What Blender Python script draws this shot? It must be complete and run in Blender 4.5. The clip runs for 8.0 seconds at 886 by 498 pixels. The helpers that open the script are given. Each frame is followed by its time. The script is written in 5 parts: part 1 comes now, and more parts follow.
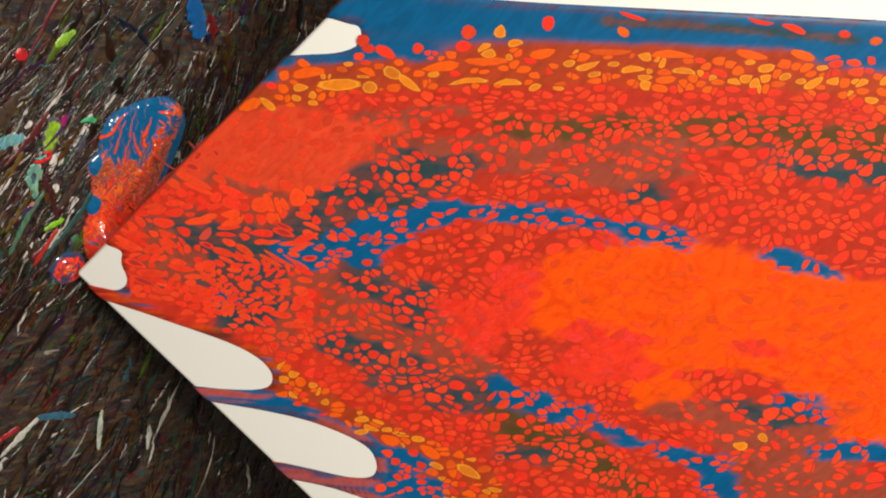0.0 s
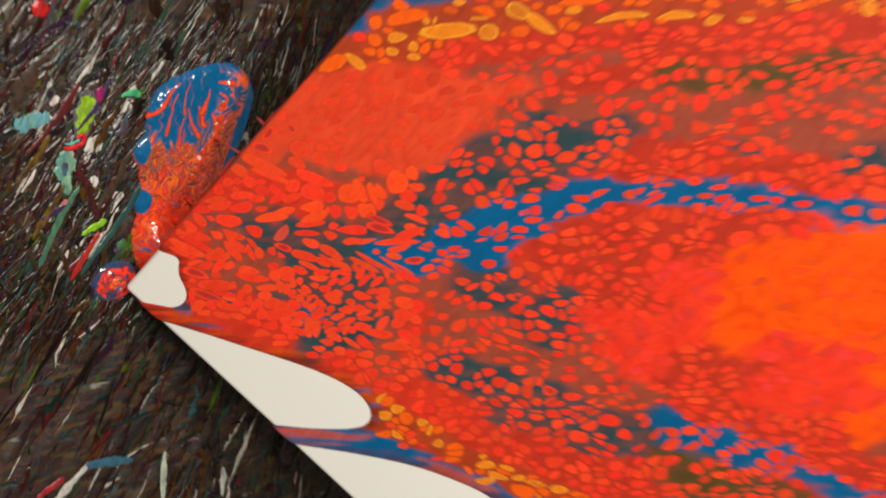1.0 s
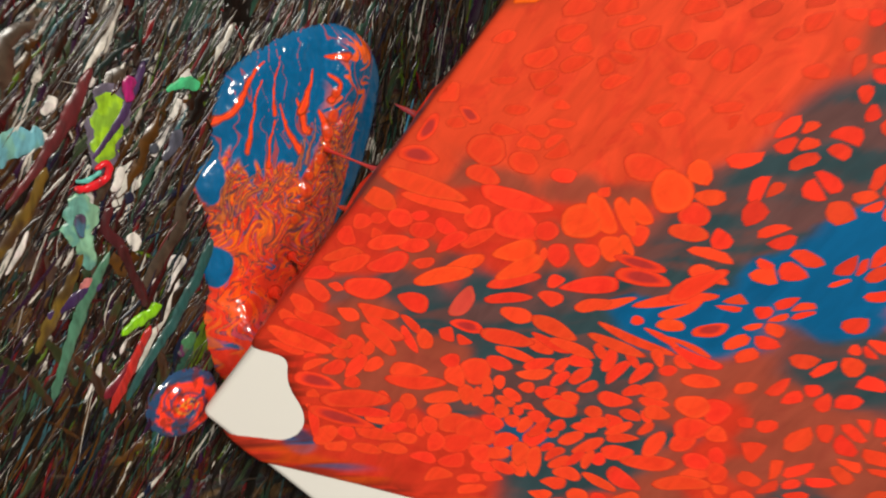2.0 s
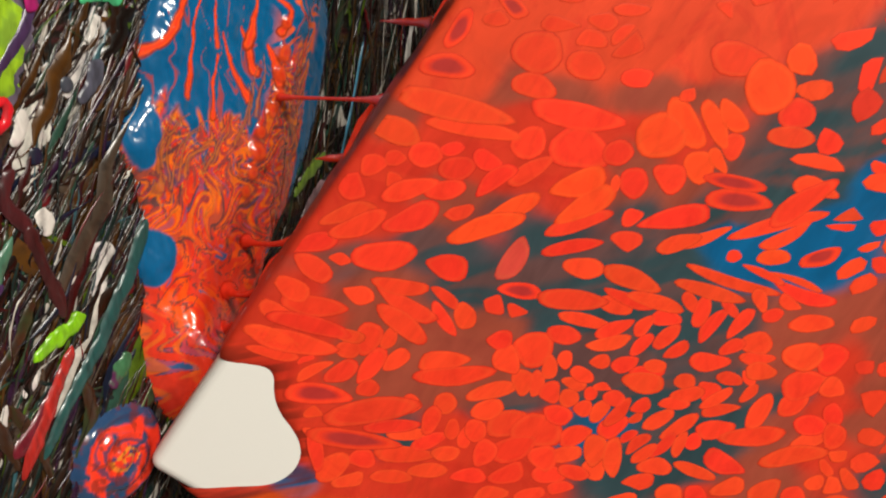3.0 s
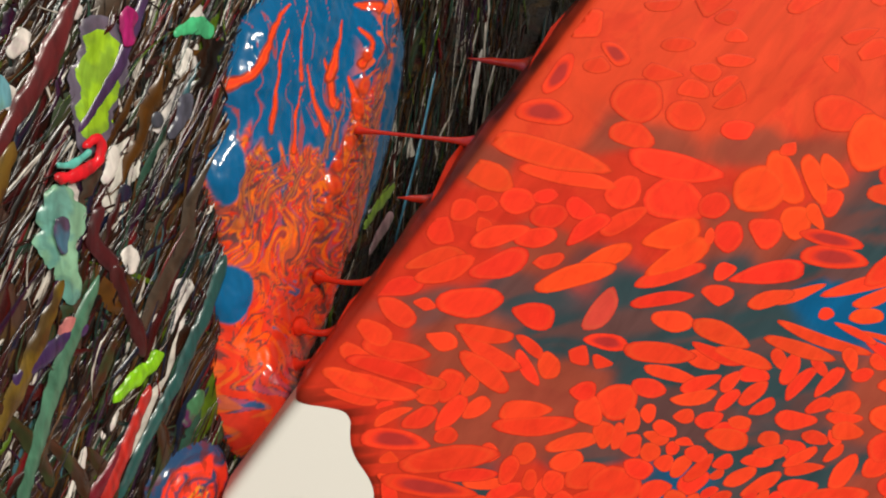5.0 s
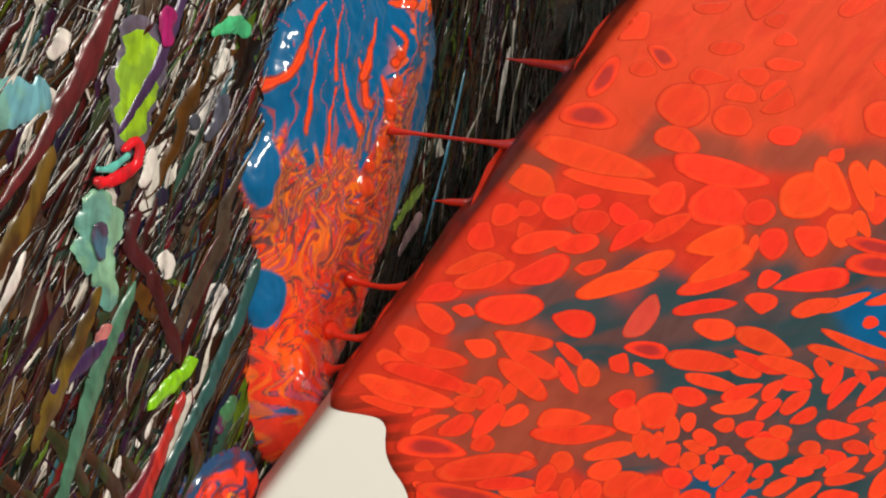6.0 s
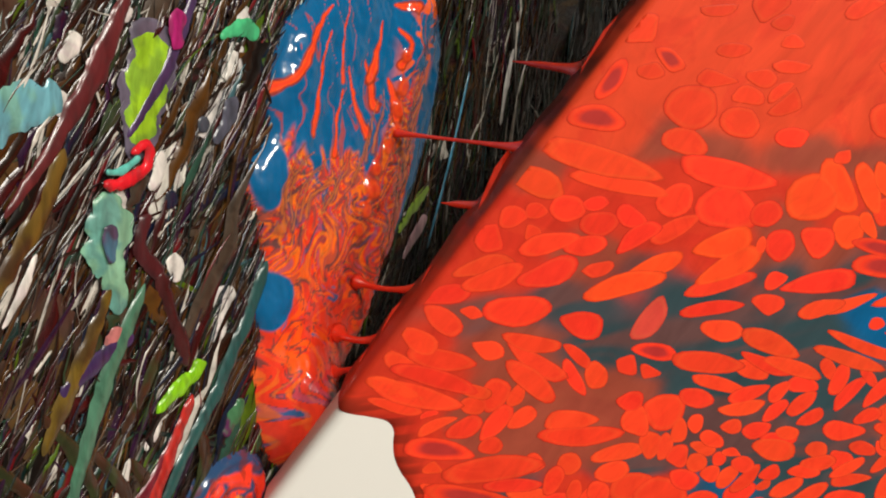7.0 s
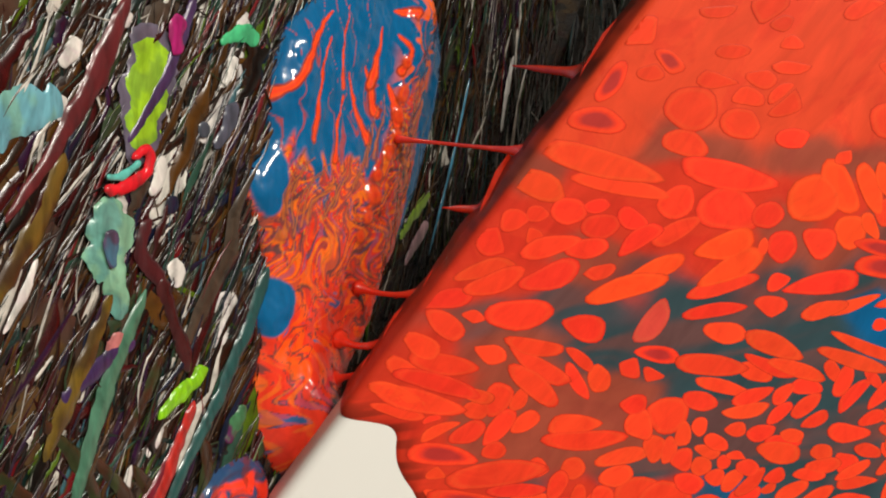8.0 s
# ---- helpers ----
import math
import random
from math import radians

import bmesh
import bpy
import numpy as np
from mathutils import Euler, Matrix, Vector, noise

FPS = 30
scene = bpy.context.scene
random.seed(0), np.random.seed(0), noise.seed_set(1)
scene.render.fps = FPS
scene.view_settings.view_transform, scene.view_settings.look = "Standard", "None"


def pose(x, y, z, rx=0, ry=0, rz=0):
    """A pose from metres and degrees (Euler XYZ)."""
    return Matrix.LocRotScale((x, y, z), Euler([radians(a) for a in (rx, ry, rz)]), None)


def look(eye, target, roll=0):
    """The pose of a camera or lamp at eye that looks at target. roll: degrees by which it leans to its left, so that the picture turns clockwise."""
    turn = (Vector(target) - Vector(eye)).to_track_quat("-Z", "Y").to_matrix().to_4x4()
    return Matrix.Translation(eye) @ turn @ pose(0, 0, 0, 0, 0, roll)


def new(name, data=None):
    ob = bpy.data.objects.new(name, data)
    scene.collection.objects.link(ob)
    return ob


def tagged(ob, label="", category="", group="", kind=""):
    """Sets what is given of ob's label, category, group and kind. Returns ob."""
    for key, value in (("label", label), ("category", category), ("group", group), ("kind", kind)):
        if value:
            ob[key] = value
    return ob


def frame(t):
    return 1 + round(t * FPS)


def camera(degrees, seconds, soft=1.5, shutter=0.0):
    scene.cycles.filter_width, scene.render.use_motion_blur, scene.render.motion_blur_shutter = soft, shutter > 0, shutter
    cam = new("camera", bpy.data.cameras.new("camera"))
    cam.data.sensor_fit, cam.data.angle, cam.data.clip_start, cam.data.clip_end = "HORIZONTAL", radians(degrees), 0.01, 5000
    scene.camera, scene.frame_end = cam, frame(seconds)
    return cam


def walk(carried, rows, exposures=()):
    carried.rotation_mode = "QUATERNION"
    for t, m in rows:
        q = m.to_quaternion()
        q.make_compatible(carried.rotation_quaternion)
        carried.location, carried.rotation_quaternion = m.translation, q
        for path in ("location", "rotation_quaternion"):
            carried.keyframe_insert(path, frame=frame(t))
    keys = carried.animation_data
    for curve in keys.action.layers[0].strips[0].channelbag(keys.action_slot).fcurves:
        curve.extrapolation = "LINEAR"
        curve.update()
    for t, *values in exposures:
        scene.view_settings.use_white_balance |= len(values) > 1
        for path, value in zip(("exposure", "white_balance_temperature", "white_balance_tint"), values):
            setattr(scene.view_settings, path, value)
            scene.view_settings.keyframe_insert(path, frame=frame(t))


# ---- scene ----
# ---- camera ----
cam = camera(50.0, 8.0, soft=2.0, shutter=0.5)
PATH = [
    (0.0, pose(-0.3594, 0.2654, 0.5682, -32.54, -48.56, 20.44)),
    (0.5, pose(-0.3508, 0.2601, 0.5473, -31.49, -48.09, 19.28)),
    (1.0, pose(-0.2633, 0.2154, 0.4591, -28.53, -45.29, 14.69)),
    (1.5, pose(-0.1661, 0.1775, 0.3328, -25.30, -42.50, 9.10)),
    (1.7, pose(-0.1549, 0.1690, 0.3024, -23.56, -41.71, 7.30)),
    (2.8, pose(-0.1460, 0.1077, 0.1901, -15.39, -56.49, 3.10)),
    (3.0, pose(-0.1448, 0.1029, 0.1763, -15.31, -58.57, 3.20)),
    (3.5, pose(-0.1467, 0.0956, 0.1656, -17.04, -60.65, 5.37)),
    (4.0, pose(-0.1481, 0.0970, 0.1608, -16.95, -60.34, 5.85)),
    (4.5, pose(-0.1492, 0.0999, 0.1585, -17.29, -59.70, 6.44)),
    (5.0, pose(-0.1489, 0.1113, 0.1554, -18.33, -57.91, 6.71)),
    (6.5, pose(-0.1508, 0.1134, 0.1419, -19.86, -58.21, 7.67)),
    (7.5, pose(-0.1520, 0.1124, 0.1422, -18.89, -58.51, 7.17)),
    (8.0, pose(-0.1516, 0.1110, 0.1425, -17.94, -58.38, 6.60)),
]
walk(cam, PATH, exposures=[(0.0, -0.06), (0.6, -0.06), (1.6, 0.02), (3.2, 0.06), (8.0, 0.10)])

# ---- light ----
world = bpy.data.worlds.new("world")
scene.world = world
world.use_nodes = True
world.node_tree.nodes["Background"].inputs[0].default_value = (0.9, 0.92, 1.0, 1)
world.node_tree.nodes["Background"].inputs[1].default_value = 0.015


def area_lamp(name, eye, target, size, watts, colour):
    data = bpy.data.lights.new(name, "AREA")
    data.shape, data.size, data.energy, data.color = "DISK", size, watts, colour
    lamp = new(name, data)
    lamp.matrix_world = look(eye, target)
    return tagged(lamp, "round warm white ceiling lamp above the table", "lamp")


area_lamp("ceiling_lamp", (-0.15, 1.0, 1.95), (0.1, 0.0, 0.1), 0.40, 29, (1.0, 0.95, 0.85))
area_lamp("ceiling_lamp", (-1.3, 1.5, 1.95), (0.1, 0.1, 0.1), 0.40, 50, (1.0, 0.95, 0.85))


# ---- small tools ----
def lattice(ix, iy, seed):
    h = (ix.astype(np.int64) * 374761393 + iy.astype(np.int64) * 668265263 + seed * 974634777) & 0x7FFFFFFF
    h = ((h ^ (h >> 13)) * 1274126177) & 0x7FFFFFFF
    return ((h ^ (h >> 16)) & 0xFFFF) / 65535.0


def noise2(x, y, seed=0):
    """Smooth value noise, 0 to 1."""
    x, y = np.asarray(x, float), np.asarray(y, float)
    ix, iy = np.floor(x), np.floor(y)
    fx, fy = x - ix, y - iy
    fx, fy = fx * fx * (3 - 2 * fx), fy * fy * (3 - 2 * fy)
    a, b = lattice(ix, iy, seed), lattice(ix + 1, iy, seed)
    c, d = lattice(ix, iy + 1, seed), lattice(ix + 1, iy + 1, seed)
    return (a * (1 - fx) + b * fx) * (1 - fy) + (c * (1 - fx) + d * fx) * fy


def fractal(x, y, seed=0, octaves=3):
    total, amp = 0.0, 0.5
    for k in range(octaves):
        total = total + amp * noise2(x * 2**k, y * 2**k, seed + 17 * k)
        amp *= 0.5
    return total / (1 - 0.5**octaves)


def ramp(x, a, b):
    t = np.clip((x - a) / (b - a), 0, 1)
    return t * t * (3 - 2 * t)


def rounded(points, closed=True, steps=8):
    """A smooth line through the points (Catmull-Rom)."""
    pts = np.array(points, float)
    n, out = len(pts), []
    for i in range(n if closed else n - 1):
        if closed:
            p0, p1, p2, p3 = pts[i - 1], pts[i], pts[(i + 1) % n], pts[(i + 2) % n]
        else:
            p0, p1, p2, p3 = pts[max(i - 1, 0)], pts[i], pts[i + 1], pts[min(i + 2, n - 1)]
        for t in np.arange(steps) / steps:
            out.append(0.5 * (2 * p1 + (p2 - p0) * t + (2 * p0 - 5 * p1 + 4 * p2 - p3) * t * t + (3 * p1 - p0 - 3 * p2 + p3) * t**3))
    if not closed:
        out.append(pts[-1])
    return np.array(out)


def inside_depth(x, y, outline):
    """How deep a place lies inside an outline (negative outside)."""
    best = np.full(x.shape, 1e9)
    inside = np.zeros(x.shape, bool)
    for (x0, y0), (x1, y1) in zip(outline, np.roll(outline, -1, 0)):
        dx, dy = x1 - x0, y1 - y0
        t = np.clip(((x - x0) * dx + (y - y0) * dy) / (dx * dx + dy * dy + 1e-12), 0, 1)
        best = np.minimum(best, (x - x0 - t * dx) ** 2 + (y - y0 - t * dy) ** 2)
        cross = (y0 > y) != (y1 > y)
        inside ^= cross & (x < x0 + (y - y0) * dx / (dy if abs(dy) > 1e-9 else 1e-9))
    return np.where(inside, 1, -1) * np.sqrt(best)


def mesh_of(name, verts, faces, material, colours=None, smooth=True):
    me = bpy.data.meshes.new(name)
    me.from_pydata([tuple(map(float, v)) for v in verts], [], [tuple(map(int, q)) for q in faces])
    if colours is not None:
        att = me.color_attributes.new("pig", "FLOAT_COLOR", "POINT")
        rgba = np.ones((len(verts), 4), np.float32)
        rgba[:, :3] = colours
        att.data.foreach_set("color", rgba.ravel())
    me.materials.append(material)
    if smooth:
        me.polygons.foreach_set("use_smooth", [True] * len(me.polygons))
    me.update()
    return me


def part(name, me, parent, label=""):
    ob = new(name, me)
    ob.parent = parent
    return tagged(ob, label)


# ---- materials ----
def material(name, rough=0.5, metal=0.0, coat=0.0):
    m = bpy.data.materials.new(name)
    m.use_nodes = True
    b = m.node_tree.nodes["Principled BSDF"]
    b.inputs["Roughness"].default_value, b.inputs["Metallic"].default_value = rough, metal
    b.inputs["Coat Weight"].default_value = coat
    b.inputs["Coat Roughness"].default_value = 0.06
    return m, m.node_tree.nodes, m.node_tree.links, b


def node(nodes, kind, **values):
    n = nodes.new(kind)
    for key, value in values.items():
        n.inputs[key.replace("_", " ")].default_value = value
    return n


def bump(nodes, links, bsdf, height, strength, distance):
    b = node(nodes, "ShaderNodeBump", Strength=strength, Distance=distance)
    links.new(height, b.inputs["Height"])
    links.new(b.outputs[0], bsdf.inputs["Normal"])


def wet_paint(name, rough, streak, scale, coat=0.0, swirled=0.25):
    """Fluid acrylic: pigment carried by the mesh, fine drawn-out streaks."""
    m, nodes, links, b = material(name, rough, coat=coat)
    pig = nodes.new("ShaderNodeVertexColor")
    pig.layer_name = "pig"
    co = nodes.new("ShaderNodeTexCoord")
    mp = node(nodes, "ShaderNodeMapping", Rotation=(0, 0, radians(45)), Scale=(scale * 2.2, scale * 0.7, scale))
    links.new(co.outputs["Object"], mp.inputs["Vector"])
    nz = node(nodes, "ShaderNodeTexNoise", Scale=1.0, Detail=4.0, Roughness=0.55, Distortion=1.2)
    links.new(mp.outputs[0], nz.inputs["Vector"])
    rng = node(nodes, "ShaderNodeMapRange", From_Min=0.3, From_Max=0.7, To_Min=1.0 - streak, To_Max=1.0 + streak * 0.5)
    links.new(nz.outputs["Fac"], rng.inputs["Value"])
    hsv = nodes.new("ShaderNodeHueSaturation")
    links.new(pig.outputs["Color"], hsv.inputs["Color"])
    links.new(rng.outputs[0], hsv.inputs["Value"])
    swirl = node(nodes, "ShaderNodeTexNoise", Scale=scale * 0.55, Detail=5.0, Roughness=0.6, Distortion=4.0)
    links.new(co.outputs["Object"], swirl.inputs["Vector"])
    band = node(nodes, "ShaderNodeMapRange", From_Min=0.52, From_Max=0.60, To_Min=0.0, To_Max=swirled)
    links.new(swirl.outputs["Fac"], band.inputs["Value"])
    split = nodes.new("ShaderNodeSeparateColor")
    warm = nodes.new("ShaderNodeMath")
    warm.operation = "MULTIPLY"
    links.new(pig.outputs["Color"], split.inputs[0])
    links.new(band.outputs[0], warm.inputs[0]), links.new(split.outputs[0], warm.inputs[1])
    tint = node(nodes, "ShaderNodeMix")
    tint.data_type, tint.blend_type = "RGBA", "MULTIPLY"
    tint.inputs["B"].default_value = (0.84, 0.45, 0.75, 1)
    links.new(warm.outputs[0], tint.inputs["Factor"]), links.new(hsv.outputs[0], tint.inputs["A"])
    links.new(tint.outputs["Result"], b.inputs["Base Color"])
    b.inputs["Specular IOR Level"].default_value = 0.18 if coat == 0 else 0.4
    fine = node(nodes, "ShaderNodeTexNoise", Scale=scale * 2.5, Detail=2.0)
    links.new(co.outputs["Object"], fine.inputs["Vector"])
    bump(nodes, links, b, fine.outputs["Fac"], 0.08, 0.0004)
    return m


FILM = wet_paint("poured_acrylic_film", 0.36, 0.20, 55.0, swirled=0.5)
CELL = wet_paint("acrylic_cell", 0.36, 0.12, 110.0)
PUDDLE = wet_paint("wet_acrylic_puddle", 0.16, 0.14, 160.0, coat=0.5)
DRIP = wet_paint("dried_acrylic", 0.24, 0.4, 140.0, coat=0.06)


def canvas_material():
    m, nodes, links, b = material("primed_cotton_canvas", 0.75)
    co = nodes.new("ShaderNodeTexCoord")
    nz = node(nodes, "ShaderNodeTexNoise", Scale=14.0, Detail=4.0)
    links.new(co.outputs["Object"], nz.inputs["Vector"])
    mix = node(nodes, "ShaderNodeMix")
    mix.data_type = "RGBA"
    mix.inputs["A"].default_value, mix.inputs["B"].default_value = (0.80, 0.78, 0.73, 1), (0.84, 0.82, 0.775, 1)
    links.new(nz.outputs["Fac"], mix.inputs["Factor"])
    links.new(mix.outputs["Result"], b.inputs["Base Color"])
    wa, wb = (node(nodes, "ShaderNodeTexWave", Scale=420.0, Distortion=1.5, Detail=1.0) for _ in range(2))
    wa.bands_direction, wb.bands_direction = "X", "Y"
    for w in (wa, wb):
        links.new(co.outputs["Object"], w.inputs["Vector"])
    add = nodes.new("ShaderNodeMath")
    links.new(wa.outputs["Fac"], add.inputs[0]), links.new(wb.outputs["Fac"], add.inputs[1])
    bump(nodes, links, b, add.outputs[0], 0.012, 0.0003)
    return m


def crust_material(name, scale):
    """Layers of dried paint drips, brown-black with stray colours."""
    m, nodes, links, b = material(name, 0.30)
    b.inputs["Specular IOR Level"].default_value = 0.45
    co = nodes.new("ShaderNodeTexCoord")
    mp = node(nodes, "ShaderNodeMapping", Rotation=(0, 0, radians(-60)), Scale=(scale * 0.35, scale * 1.6, scale))
    links.new(co.outputs["Object"], mp.inputs["Vector"])
    vor = node(nodes, "ShaderNodeTexVoronoi", Scale=1.0)
    nz = node(nodes, "ShaderNodeTexNoise", Scale=2.2, Detail=5.0, Distortion=0.8)
    wob = node(nodes, "ShaderNodeTexNoise", Scale=1.4, Detail=3.0)
    links.new(mp.outputs[0], wob.inputs["Vector"])
    shift = nodes.new("ShaderNodeMixRGB")
    shift.blend_type = "ADD"
    shift.inputs["Fac"].default_value = 1.6
    links.new(mp.outputs[0], shift.inputs["Color1"]), links.new(wob.outputs["Color"], shift.inputs["Color2"])
    links.new(shift.outputs[0], vor.inputs["Vector"]), links.new(mp.outputs[0], nz.inputs["Vector"])
    cr = nodes.new("ShaderNodeValToRGB")
    stops = ((0.0, (0.010, 0.007, 0.005)), (0.28, (0.040, 0.020, 0.010)), (0.45, (0.018, 0.012, 0.016)), (0.58, (0.075, 0.040, 0.012)),
             (0.70, (0.045, 0.010, 0.010)), (0.80, (0.020, 0.045, 0.040)), (0.93, (0.22, 0.20, 0.18)))
    cr.color_ramp.interpolation = "CONSTANT"
    while len(cr.color_ramp.elements) < len(stops):
        cr.color_ramp.elements.new(0.5)
    for e, (at, c) in zip(cr.color_ramp.elements, stops):
        e.position, e.color = at, (*c, 1)
    links.new(vor.outputs["Color"], cr.inputs["Fac"])
    links.new(cr.outputs[0], b.inputs["Base Color"])
    bump(nodes, links, b, nz.outputs["Fac"], 0.8, 0.0016)
    return m


def strand_material():
    """Each dried strand takes one colour out of the palette of past pours."""
    m, nodes, links, b = material("dried_paint_strand", 0.24)
    b.inputs["Specular IOR Level"].default_value = 0.48
    geo = nodes.new("ShaderNodeNewGeometry")
    cr = nodes.new("ShaderNodeValToRGB")
    cr.color_ramp.interpolation = "CONSTANT"
    palette = ((0, (0.00507, 0.00277, 0.00185)), (0.17, (0.0165, 0.0061, 0.00264)), (0.32, (0.0475, 0.0188, 0.00317)), (0.43, (0.0368, 0.00388, 0.00422)),
               (0.53, (0.0215, 0.00499, 0.0222)), (0.6, (0.00507, 0.0166, 0.0142)), (0.66, (0.0228, 0.0366, 0.0158)), (0.715, (0.00507, 0.00832, 0.0238)),
               (0.75, (0.057, 0.0377, 0.0254)), (0.81, (0.497, 0.46, 0.405)), (0.86, (0.0165, 0.0527, 0.0349)), (0.9, (0.0697, 0.0277, 0.00422)),
               (0.945, (0.12, 0.00554, 0.00739)), (0.967, (0.057, 0.1, 0.00422)), (0.985, (0.0317, 0.089, 0.106)))
    while len(cr.color_ramp.elements) < len(palette):
        cr.color_ramp.elements.new(0.5)
    for e, (at, c) in zip(cr.color_ramp.elements, palette):
        e.position, e.color = at, (*c, 1)
    info = nodes.new("ShaderNodeObjectInfo")
    mix = nodes.new("ShaderNodeMath")
    wrap = nodes.new("ShaderNodeMath")
    wrap.operation = "FRACT"
    links.new(geo.outputs["Random Per Island"], mix.inputs[0]), links.new(info.outputs["Random"], mix.inputs[1])
    links.new(mix.outputs[0], wrap.inputs[0]), links.new(wrap.outputs[0], cr.inputs["Fac"])
    co = nodes.new("ShaderNodeTexCoord")
    nz = node(nodes, "ShaderNodeTexNoise", Scale=240.0, Detail=3.0, Distortion=0.6)
    links.new(co.outputs["Object"], nz.inputs["Vector"])
    rng = node(nodes, "ShaderNodeMapRange", From_Min=0.3, From_Max=0.7, To_Min=0.55, To_Max=1.25)
    links.new(nz.outputs["Fac"], rng.inputs["Value"])
    hsv = nodes.new("ShaderNodeHueSaturation")
    links.new(cr.outputs[0], hsv.inputs["Color"]), links.new(rng.outputs[0], hsv.inputs["Value"])
    links.new(hsv.outputs[0], b.inputs["Base Color"])
    bump(nodes, links, b, nz.outputs["Fac"], 0.3, 0.0004)
    return m


def plaster(name, colour):
    m, nodes, links, b = material(name, 0.85)
    co = nodes.new("ShaderNodeTexCoord")
    nz = node(nodes, "ShaderNodeTexNoise", Scale=30.0, Detail=5.0)
    links.new(co.outputs["Object"], nz.inputs["Vector"])
    mix = node(nodes, "ShaderNodeMix")
    mix.data_type = "RGBA"
    mix.inputs["A"].default_value, mix.inputs["B"].default_value = (*[c * 0.93 for c in colour], 1), (*colour, 1)
    links.new(nz.outputs["Fac"], mix.inputs["Factor"]), links.new(mix.outputs["Result"], b.inputs["Base Color"])
    bump(nodes, links, b, nz.outputs["Fac"], 0.1, 0.002)
    return m


CANVAS, CRUST, STRAND = canvas_material(), crust_material("dried_paint_crust", 300.0), strand_material()
WALL, FLOOR = plaster("painted_plaster", (0.46, 0.44, 0.41)), plaster("grey_floor", (0.25, 0.24, 0.23))


# ---- room ----
def slab(name, lo, hi, mat):
    bm = bmesh.new()
    bmesh.ops.create_cube(bm, size=1)
    for v in bm.verts:
        v.co = [(l + h) / 2 + c * (h - l) for l, h, c in zip(lo, hi, v.co)]
    me = bpy.data.meshes.new(name)
    bm.to_mesh(me), bm.free()
    me.materials.append(mat)
    return new(name, me)


for name, lo, hi, mat in (("floor", (-2.3, -2.2, -0.85), (2.5, 2.4, -0.75), FLOOR), ("ceiling", (-2.3, -2.2, 2.15), (2.5, 2.4, 2.25), WALL),
                          ("wall_west", (-2.4, -2.2, -0.75), (-2.3, 2.4, 2.15), WALL), ("wall_east", (2.5, -2.2, -0.75), (2.6, 2.4, 2.15), WALL),
                          ("wall_south", (-2.3, -2.3, -0.75), (2.5, -2.2, 2.15), WALL), ("wall_north", (-2.3, 2.4, -0.75), (2.5, 2.5, 2.15), WALL)):
    tagged(slab(name, lo, hi, mat), "plain painted " + name.split("_")[0] + " of the studio", name.split("_")[0], kind="structure")

# ---- work table with its crust of old paint ----
table = tagged(new("work_table"), "work table buried under a crust of dried paint drips", "table")


def table_crust():
    xs = np.concatenate([np.linspace(-0.7, -0.14, 12), np.arange(-0.13, 0.36, 0.003), np.linspace(0.37, 0.9, 12)])
    ys = np.concatenate([np.linspace(-0.8, -0.37, 10), np.arange(-0.36, 0.34, 0.003), np.linspace(0.35, 0.8, 10)])
    x, y = np.meshgrid(xs, ys)
    a = x * 0.5 + y * 0.866
    c = -x * 0.866 + y * 0.5
    z = (fractal(a * 30, c * 130, 3) - 0.75) * 0.004
    nx, ny = len(xs), len(ys)
    idx = np.arange(nx * ny).reshape(ny, nx)
    faces = np.stack([idx[:-1, :-1], idx[:-1, 1:], idx[1:, 1:], idx[1:, :-1]], -1).reshape(-1, 4)
    return mesh_of("crust", np.stack([x, y, z], -1).reshape(-1, 3), faces, CRUST)


part("tabletop", slab("tabletop", (-0.7, -0.8, -0.04), (0.9, 0.8, -0.006), FLOOR).data, table)
bpy.data.objects.remove(bpy.data.objects["tabletop"])
part("crust", table_crust(), table, "brown-black crust of layered dried paint")
for px, py in ((-0.65, -0.75), (0.85, -0.75), (-0.65, 0.75), (0.85, 0.75)):
    ob = slab("leg", (px - 0.03, py - 0.03, -0.75), (px + 0.03, py + 0.03, -0.04), FLOOR)
    ob.parent = table


def ribbon(line, widths, height, base=0.0, rows=5):
    """A raised, rounded strip along a line: verts and faces. Widths are half widths."""
    verts, faces = [], []
    n = len(line)
    for i in range(n):
        d = line[min(i + 1, n - 1)] - line[max(i - 1, 0)]
        d = d / (np.linalg.norm(d) + 1e-9)
        for k in range(rows):
            s = -1 + 2 * k / (rows - 1)
            hz = height * math.sqrt(max(0.0, 1 - s * s)) * min(1.0, widths[i] / (max(widths) * 0.5))
            verts.append((line[i][0] - d[1] * s * widths[i], line[i][1] + d[0] * s * widths[i], base + hz))
    for i in range(n - 1):
        for k in range(rows - 1):
            a = i * rows + k
            faces.append((a, a + rows, a + rows + 1, a + 1))
    return verts, faces


